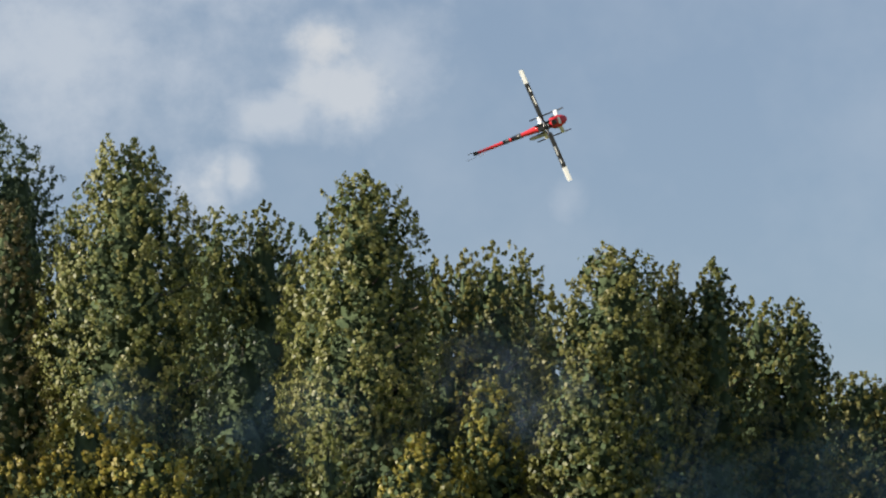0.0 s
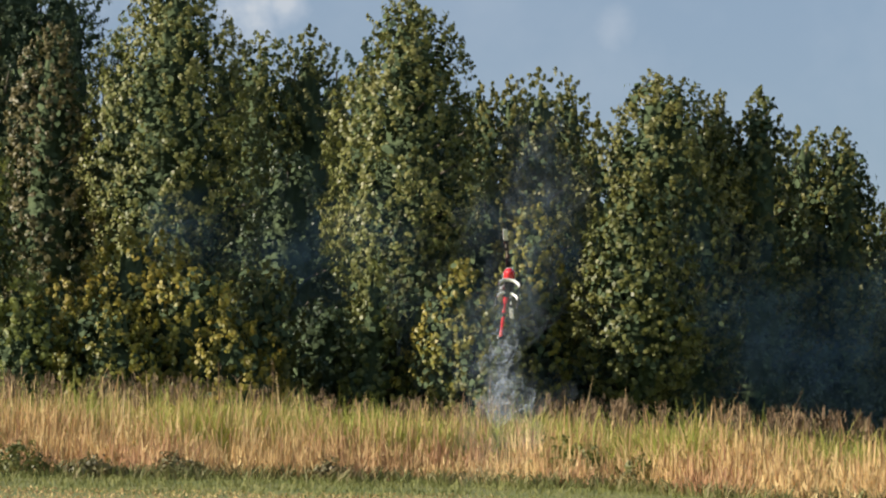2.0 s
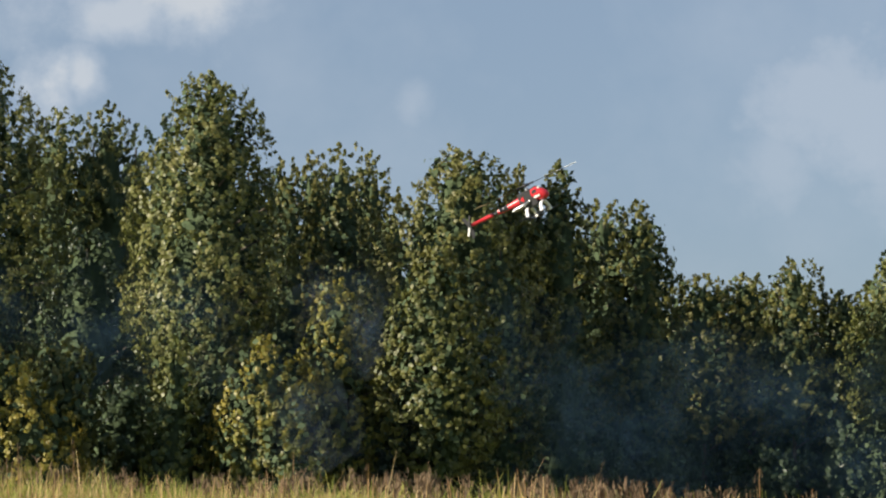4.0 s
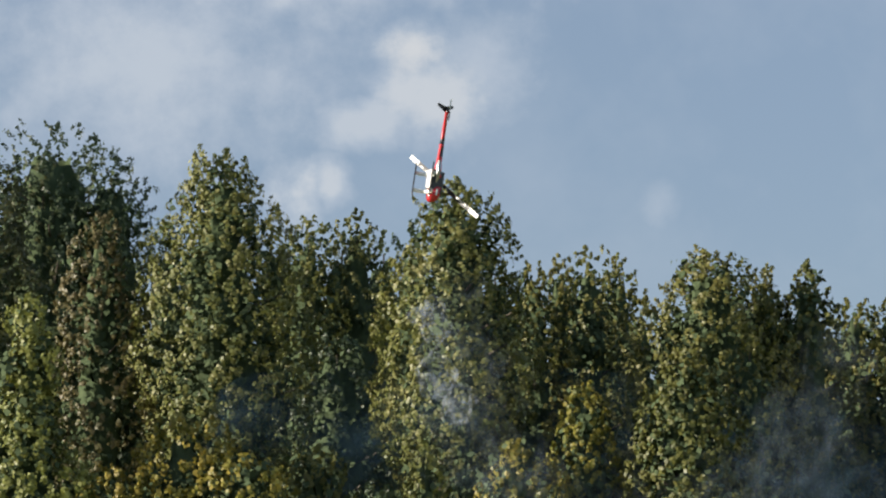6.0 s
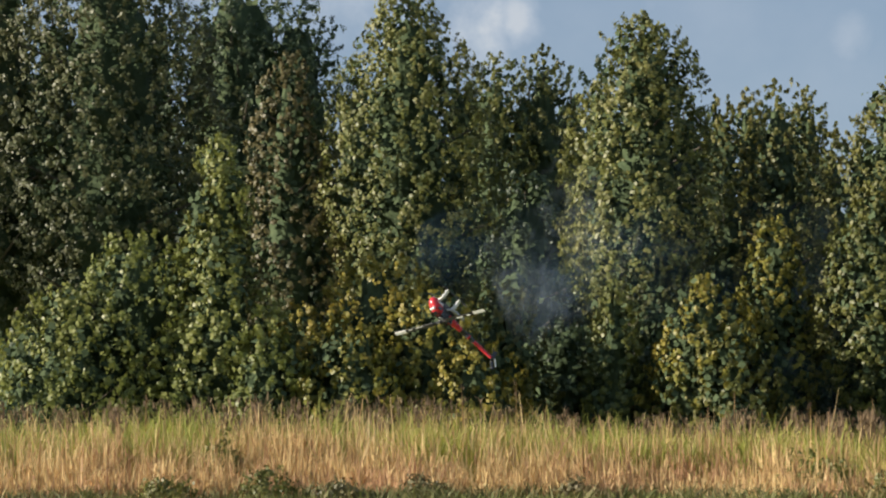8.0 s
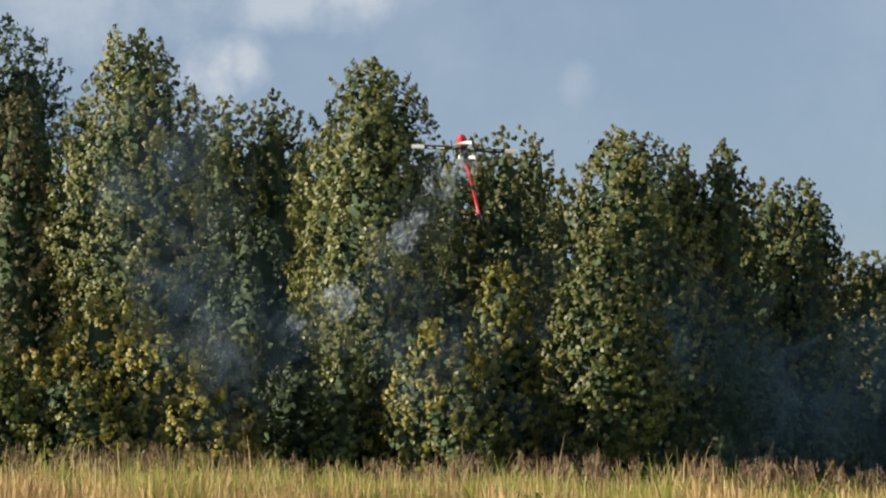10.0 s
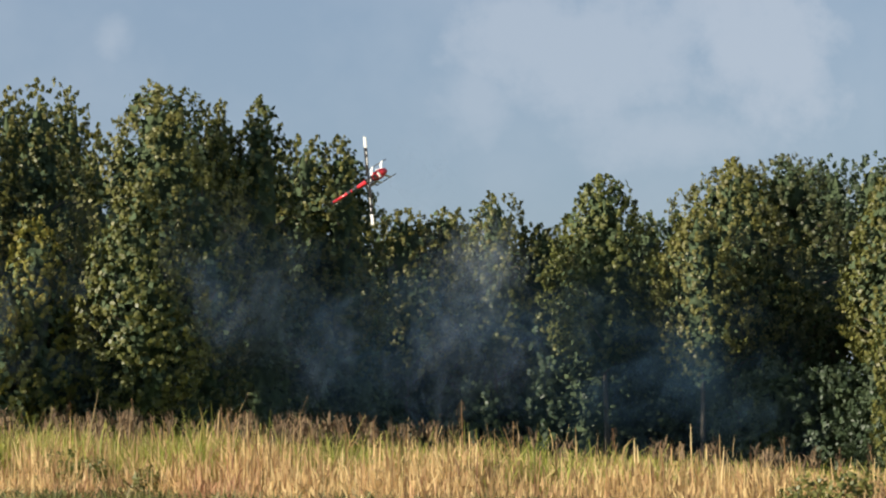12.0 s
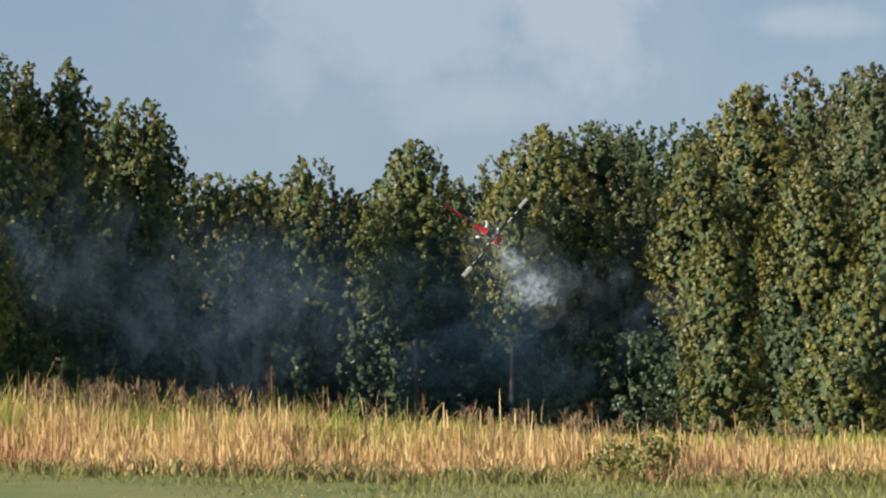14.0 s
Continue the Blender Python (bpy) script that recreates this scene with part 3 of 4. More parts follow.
BUSHES = [
    ("bush", -12.3, 4.0, 78, 1.4, FRESH, "green bush at the wood's edge", 170),
    ("bush", -13.8, 2.8, 77, 1.4, FRESH, "green bush at the wood's edge", 150),
    ("bush", -6.8, 3.5, 77.5, 1.15, YELLOW, "bush with yellow-green autumn leaves", 160),
    ("bush", -8.1, 2.4, 76, 1.1, YELLOW, "bush with yellow-green autumn leaves", 130),
    ("bush", -7.3, 1.9, 75, 1.1, YELLOW, "bush with yellow-green autumn leaves", 120),
    ("bush", -5.5, 2.65, 76.5, 1.35, YELLOW, "bush with yellow-green autumn leaves", 170),
    ("bush", -3.8, 2.8, 79, 0.85, OLIVE, "bush with yellow-green autumn leaves", 110),
    ("bush", -4.6, 1.5, 75.5, 1.1, YELLOW, "bush with yellow-green autumn leaves", 110),
    ("bush", -9.3, 1.9, 75, 1.0, FRESH, "green bush at the wood's edge", 120),
    ("bush", -1.3, 2.9, 78, 0.5, GREEN, "pale green bush in front of the wood", 100),
    ("bush", -0.3, 2.2, 80, 0.7, DARK, "dark green bush at the wood's edge", 90),
    ("bush", 0.65, 2.95, 77.5, 1.0, YELLOW, "bush with yellow-green autumn leaves", 140),
    ("bush", 1.35, 1.9, 76.5, 0.75, OLIVE, "bush with yellow-green autumn leaves", 90),
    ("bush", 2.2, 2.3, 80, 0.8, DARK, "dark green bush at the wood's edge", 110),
    # dark leaf colour here deepens the shade at the wood's foot
    ("bush", 7.6, 2.6, 90, 1.0, DARK, "dark green bush deepening the shade at the wood's foot", 110),
    ("bush", 19.3, 0.8, 99, 1.0, DARK, "dark green bush deepening the shade at the wood's foot", 110),
    ("bush", 20.6, 0.7, 99, 1.0, DARK, "dark green bush deepening the shade at the wood's foot", 110),
    ("bush", -2.6, 1.9, 82, 1.1, DARK, "dark green bush deepening the shade at the wood's foot", 110),
    # added round bare trunks; the duller leaf colour imitates shade below the crown
    ("bush", -0.35, 4.0, 82, 0.75, MOSS, "bush added in darker leaves as shade under a tall tree", 120),
    ("bush", -5.7, 4.2, 87, 0.9, MOSS, "bush added in darker leaves as shade under a tall tree", 130),
    # dark bushes added as shade under the right-hand trees
    ("bush", 22.6, 1.7, 93, 1.1, DARK, "dark green bush deepening the shade at the wood's foot", 110),
    ("bush", 24.2, 1.9, 91, 1.1, DARK, "dark green bush deepening the shade at the wood's foot", 110),
    ("bush", 26.4, 1.7, 90, 1.2, DARK, "dark green bush deepening the shade at the wood's foot", 110),
    ("bush", 24.9, 0.0, 80, 0.9, OLIVE, "low bush at the foot of the wood", 90),
]


def leafy_weed(az, dist, wide, high, leaves, label):
    """A low broad-leaved weed in the grass: stems and a loose mound of leaves."""
    foot = toward(az, 0) * dist
    root = new("leafy_weed")
    root.location = (foot.x, foot.y, lie(foot.x, foot.y))
    tagged(root, label, "weed", "leafy weeds in the grass")
    n = int(40 + 60 * wide)
    a, r = rng.uniform(0, math.tau, n), np.sqrt(rng.uniform(0, 1, n))
    base = np.c_[np.cos(a) * r * wide, np.sin(a) * r * wide, high * (1 - 0.7 * r ** 2) * rng.uniform(0.3, 0.85, n)]
    way = np.c_[np.cos(a) * r, np.sin(a) * r, np.full(n, 0.9)] + rng.normal(0, 0.3, (n, 3))
    way /= np.linalg.norm(way, axis=1)[:, None]
    verts = leaf_sprays(base, way, rng.uniform(0.12, 0.28, n), 12, 0.055)
    sheet("foliage", verts, np.arange(len(verts)).reshape(-1, 4), leaves, root)
    for k in range(5):
        bm = bmesh.new()
        q = base[k]
        tube(bm, [(q[0] * 0.2, q[1] * 0.2, -0.05), (q[0] * 0.6, q[1] * 0.6, q[2] * 0.6), tuple(q)], [0.01, 0.008, 0.004], 5)
        part("stem", bm, BARK, root)


for weed in ((-9.3, 42.6, 0.4, 0.6, OLIVE), (2.9, 44.5, 0.8, 0.95, FRESH), (3.7, 43.5, 0.5, 0.6, OLIVE), (-7.6, 42.4, 0.3, 0.25, BROWN), (-5.7, 42.8, 0.35, 0.3, BROWN), (-2.2, 42.6, 0.3, 0.25, BROWN),
             (-11.6, 42.4, 0.4, 0.4, OLIVE), (-10.3, 46.0, 0.4, 1.4, OLIVE), (4.9, 42.0, 0.4, 0.5, OLIVE), (7.4, 40.0, 0.4, 0.4, OLIVE), (20.9, 33.0, 0.4, 0.7, OLIVE), (19.9, 33.5, 0.3, 0.55, OLIVE)):
    leafy_weed(*weed, "low bushy green weed among the dry grass" if weed[4] is not BROWN else "low brown withered weed at the grass border")


def woods():
    for name, az, el, dist, half, kind, leaves, label, clumps in TREES:
        tree(name, az, el, dist, half, kind, leaves, label, clumps, skirt=0.04 if kind == "cone" else 0.06 if el < 3.5 else 0.38 if 10 < az < 22 or az > 22.9 else 0.33 if kind == "egg" and clumps > 350 else 0.3 if kind == "egg" and clumps > 200 else 0.28 if el > 5.5 else 0.1)
    for name, az, el, dist, half, leaves, label, clumps in BUSHES:
        tree(name, az, el, dist, half, "bush", leaves, label, clumps, category="bush", skirt=0.02)
    # the wood goes on behind and between, lower than the front trees; mostly dark leaves imitate the shade in the gaps
    sky_az = [-16, -12, -10, -8.6, -7.4, -6, -4.4, -2, -0.5, 0.9, 2.5, 3.6, 5.3, 6.6, 7.9, 9.4, 10.2, 11.5, 13, 14, 15.4, 16.8, 18.5, 20, 22.2, 23.2, 24.4, 26, 30]
    sky_el = [9.8, 10.0, 9.4, 9.0, 8.1, 8.6, 7.9, 7.9, 8.2, 6.9, 7.0, 6.4, 6.8, 6.5, 6.2, 5.5, 4.5, 4.2, 4.2, 3.9, 4.5, 3.9, 5.0, 5.1, 5.2, 5.8, 6.2, 6.3, 6.0]
    for az in np.arange(-16, 30.1, 0.85):
        az = az + rng.uniform(-0.25, 0.25)
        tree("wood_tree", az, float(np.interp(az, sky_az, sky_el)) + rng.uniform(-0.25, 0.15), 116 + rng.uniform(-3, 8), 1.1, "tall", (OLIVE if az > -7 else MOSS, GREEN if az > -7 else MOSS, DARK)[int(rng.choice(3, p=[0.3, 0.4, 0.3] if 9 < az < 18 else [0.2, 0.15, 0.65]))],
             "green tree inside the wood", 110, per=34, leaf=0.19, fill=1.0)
    # undergrowth, mostly in dark leaves that paint the shade under the crowns
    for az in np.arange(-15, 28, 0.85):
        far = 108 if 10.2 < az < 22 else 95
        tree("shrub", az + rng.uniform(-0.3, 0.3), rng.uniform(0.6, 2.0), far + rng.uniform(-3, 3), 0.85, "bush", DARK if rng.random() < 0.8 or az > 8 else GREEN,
             "shrub in the wood's undergrowth, leaves mostly darkened for its shade", 60, per=30, leaf=0.19, category="shrub", skirt=0.02, fill=1.0)



woods()

# ---- the model helicopter: nose along +x, up along +z, the rotor hub at its origin ----


def pod(bm, stations, sides=16, power=2.4):
    """A rounded hull through stations (x, centre height, half width, half height)."""
    rings = []
    for x, zc, hw, hh in stations:
        ring = []
        for k in range(sides):
            a = k * math.tau / sides
            c, s = math.cos(a), math.sin(a)
            ring.append(bm.verts.new((x, hw * math.copysign(abs(c) ** (2 / power), c), zc + hh * math.copysign(abs(s) ** (2 / power), s))))
        rings.append(ring)
    for r0, r1 in zip(rings, rings[1:]):
        for k in range(sides):
            bm.faces.new((r0[k], r1[k], r1[(k + 1) % sides], r0[(k + 1) % sides]))
    bm.faces.new(rings[0])
    bm.faces.new(rings[-1][::-1])
    for f in bm.faces:
        f.smooth = True
    bmesh.ops.recalc_face_normals(bm, faces=bm.faces)
    return bm


def blade_piece(bm, x0, x1, chord0, chord1, thick=0.008):
    """A stretch of rotor blade with a rounded leading edge."""
    rings = []
    for x, c in ((x0, chord0), (x1, chord1)):
        prof = [(-0.35, 0.0), (-0.28, 0.5), (-0.1, 0.6), (0.35, 0.25), (0.65, 0.0), (0.35, -0.2), (-0.1, -0.4), (-0.28, -0.4)]
        rings.append([bm.verts.new((x, c * p, thick * q)) for p, q in prof])
    for k in range(8):
        bm.faces.new((rings[0][k], rings[1][k], rings[1][(k + 1) % 8], rings[0][(k + 1) % 8]))
    bm.faces.new(rings[0][::-1])
    bm.faces.new(rings[1])
    return bm


def helicopter():
    root = new("model_helicopter")
    tagged(root, "red and white radio-controlled model helicopter flying aerobatics", "model helicopter")
    canopy = part("canopy", pod(bmesh.new(), [(0.275, -0.225, 0.012, 0.015), (0.262, -0.22, 0.04, 0.043), (0.225, -0.205, 0.064, 0.072), (0.18, -0.19, 0.076, 0.09),
                                             (0.13, -0.17, 0.082, 0.10), (0.08, -0.155, 0.075, 0.085), (0.05, -0.14, 0.06, 0.06)]), RED, root, "glossy red canopy with a rounded nose")
    top = bmesh.new()
    block(top, 0.08, 0.15, -0.035, 0.035, -0.085, -0.062, 0.008)
    part("top_window", top, BLACK, canopy, "dark vent on top of the canopy")
    flash = bmesh.new()
    block(flash, 0.165, 0.2, -0.045, 0.045, -0.125, -0.09, 0.006)
    part("flash", flash, WHITE, canopy, "white flash across the canopy")
    belly = bmesh.new()
    block(belly, -0.15, 0.1, -0.045, 0.045, -0.312, -0.285, 0.008)
    part("belly_plate", belly, BLACK, root, "black carbon belly plate")
    for side in (1, -1):
        stripe = bmesh.new()
        block(stripe, 0.09, 0.18, side * 0.081 - 0.005, side * 0.081 + 0.005, -0.225, -0.195, 0.003)
        part("stripe", stripe, WHITE, canopy, "white flash on the canopy's side")
        window = bmesh.new()
        block(window, 0.08, 0.15, side * 0.076 - 0.006, side * 0.076 + 0.006, -0.16, -0.11, 0.005)
        part("window", window, BLACK, canopy, "dark window panel of the canopy")
    frame_bm = bmesh.new()
    for side in (1, -1):
        block(frame_bm, -0.16, 0.10, side * 0.045 - 0.003, side * 0.045 + 0.003, -0.30, -0.07, 0.002)
    block(frame_bm, -0.14, 0.08, -0.045, 0.045, -0.30, -0.285, 0.002)
    block(frame_bm, -0.12, 0.04, -0.04, 0.04, -0.10, -0.085, 0.002)
    part("side_frame", frame_bm, BLACK, root, "black carbon side frames")
    engine = bmesh.new()
    tube(engine, [(-0.02, -0.04, -0.2), (-0.02, 0.04, -0.2)], [0.045, 0.045], 14)
    part("engine", engine, GREY, root, "finned metal engine")
    pipe = bmesh.new()
    tube(pipe, [(0.0, -0.05, -0.22), (-0.04, -0.085, -0.24), (-0.10, -0.09, -0.25), (-0.25, -0.085, -0.255), (-0.29, -0.085, -0.256)], [0.012, 0.016, 0.028, 0.028, 0.012], 12)
    part("exhaust_pipe", pipe, GREY, root, "silver exhaust pipe")
    boom = bmesh.new()
    tube(boom, [(-0.08, 0, -0.165), (-0.16, 0, -0.165), (-0.30, 0, -0.165), (-0.60, 0, -0.163), (-1.0, 0, -0.16)], [(0.055, 0.075), (0.046, 0.06), (0.034, 0.042), (0.026, 0.03), (0.02, 0.022)], 14)
    part("tail_boom", boom, RED, root, "tapered red tail boom")
    for x0, x1, h in ((-0.36, -0.5, 0.036), (-0.53, -0.62, 0.0315)):
        band = bmesh.new()
        tube(band, [(x0, 0, -0.164), (x1, 0, -0.162)], [(h, h * 1.1), (h * 0.85, h * 0.92)], 14)
        part("boom_decal", band, BLACK, root, "dark band on the boom")
    tail_case = bmesh.new()
    block(tail_case, -1.04, -0.97, -0.022, 0.022, -0.19, -0.13, 0.008)
    part("tail_gearbox", tail_case, BLACK, root)
    fin = bmesh.new()
    pts = [(-0.97, -0.17), (-1.02, -0.33), (-1.06, -0.34), (-1.05, -0.17), (-1.10, -0.03), (-1.06, -0.02), (-1.0, -0.14)]
    lo = [fin.verts.new((x, 0.020, z)) for x, z in pts]
    hi = [fin.verts.new((x, 0.026, z)) for x, z in pts]
    fin.faces.new(lo[::-1])
    fin.faces.new(hi)
    for k in range(len(pts)):
        fin.faces.new((lo[k], lo[(k + 1) % len(pts)], hi[(k + 1) % len(pts)], hi[k]))
    part("tail_fin", fin, BLACK, root, "thin black vertical tail fin")
    tail_rotor = new("tail_rotor")
    tail_rotor.parent = root
    tail_rotor.matrix_basis = pose(-1.005, -0.045, -0.16, 90, 0, 0)
    for k in range(2):
        b = part("tail_blade", blade_piece(bmesh.new(), 0.02, 0.145, 0.028, 0.026, 0.004), BLACK if k else WHITE, tail_rotor)
        b.matrix_basis = pose(0, 0, 0, 0, 0, 180 * k)
    for x in (0.15, -0.08):
        strut = bmesh.new()
        tube(strut, [(x, -0.15, -0.425), (x, -0.125, -0.36), (x, -0.07, -0.305), (x, 0, -0.292), (x, 0.07, -0.305), (x, 0.125, -0.36), (x, 0.15, -0.425)], [(0.026, 0.013)] * 7, 10)
        part("skid_strut", strut, WHITE, root, "white curved landing-gear strut")
    for side in (1, -1):
        skid = bmesh.new()
        tube(skid, [(-0.22, side * 0.15, -0.43), (0.20, side * 0.15, -0.43), (0.26, side * 0.15, -0.41)], [0.009, 0.009, 0.008], 8)
        part("skid", skid, BLACK, root, "thin dark landing skid")
    mast = bmesh.new()
    tube(mast, [(0, 0, -0.12), (0, 0, 0.035)], [0.008, 0.008], 10)
    tube(mast, [(0, 0, -0.065), (0, 0, -0.05)], [0.035, 0.035], 12)
    part("mast", mast, GREY, root)
    rotor = new("main_rotor")
    rotor.parent = root
    hub = bmesh.new()
    block(hub, -0.05, 0.05, -0.022, 0.022, -0.016, 0.02, 0.006)
    tube(hub, [(-0.13, 0, 0), (0.13, 0, 0)], [0.014, 0.014], 10)
    part("rotor_head", hub, BLACK, rotor, "black rotor head")
    for k in range(2):
        turn = pose(0, 0, 0, 4, 0, 180 * k)
        blade = part("rotor_blade", blade_piece(bmesh.new(), 0.11, 0.60, 0.060, 0.062), BLACK, rotor, "black rotor blade with white markings")
        blade.matrix_basis = turn
        part("blade_tip", blade_piece(bmesh.new(), 0.60, 0.79, 0.062, 0.056), WHITE, blade, "white blade tip")
        part("blade_stripe", blade_piece(bmesh.new(), 0.30, 0.42, 0.026, 0.026, 0.012), WHITE, blade, "narrow white stripe on the blade")
        part("blade_stripe", blade_piece(bmesh.new(), 0.48, 0.54, 0.026, 0.026, 0.012), WHITE, blade, "narrow white stripe on the blade")
    return root, rotor, tail_rotor


heli, main_rotor, tail_rotor = helicopter()

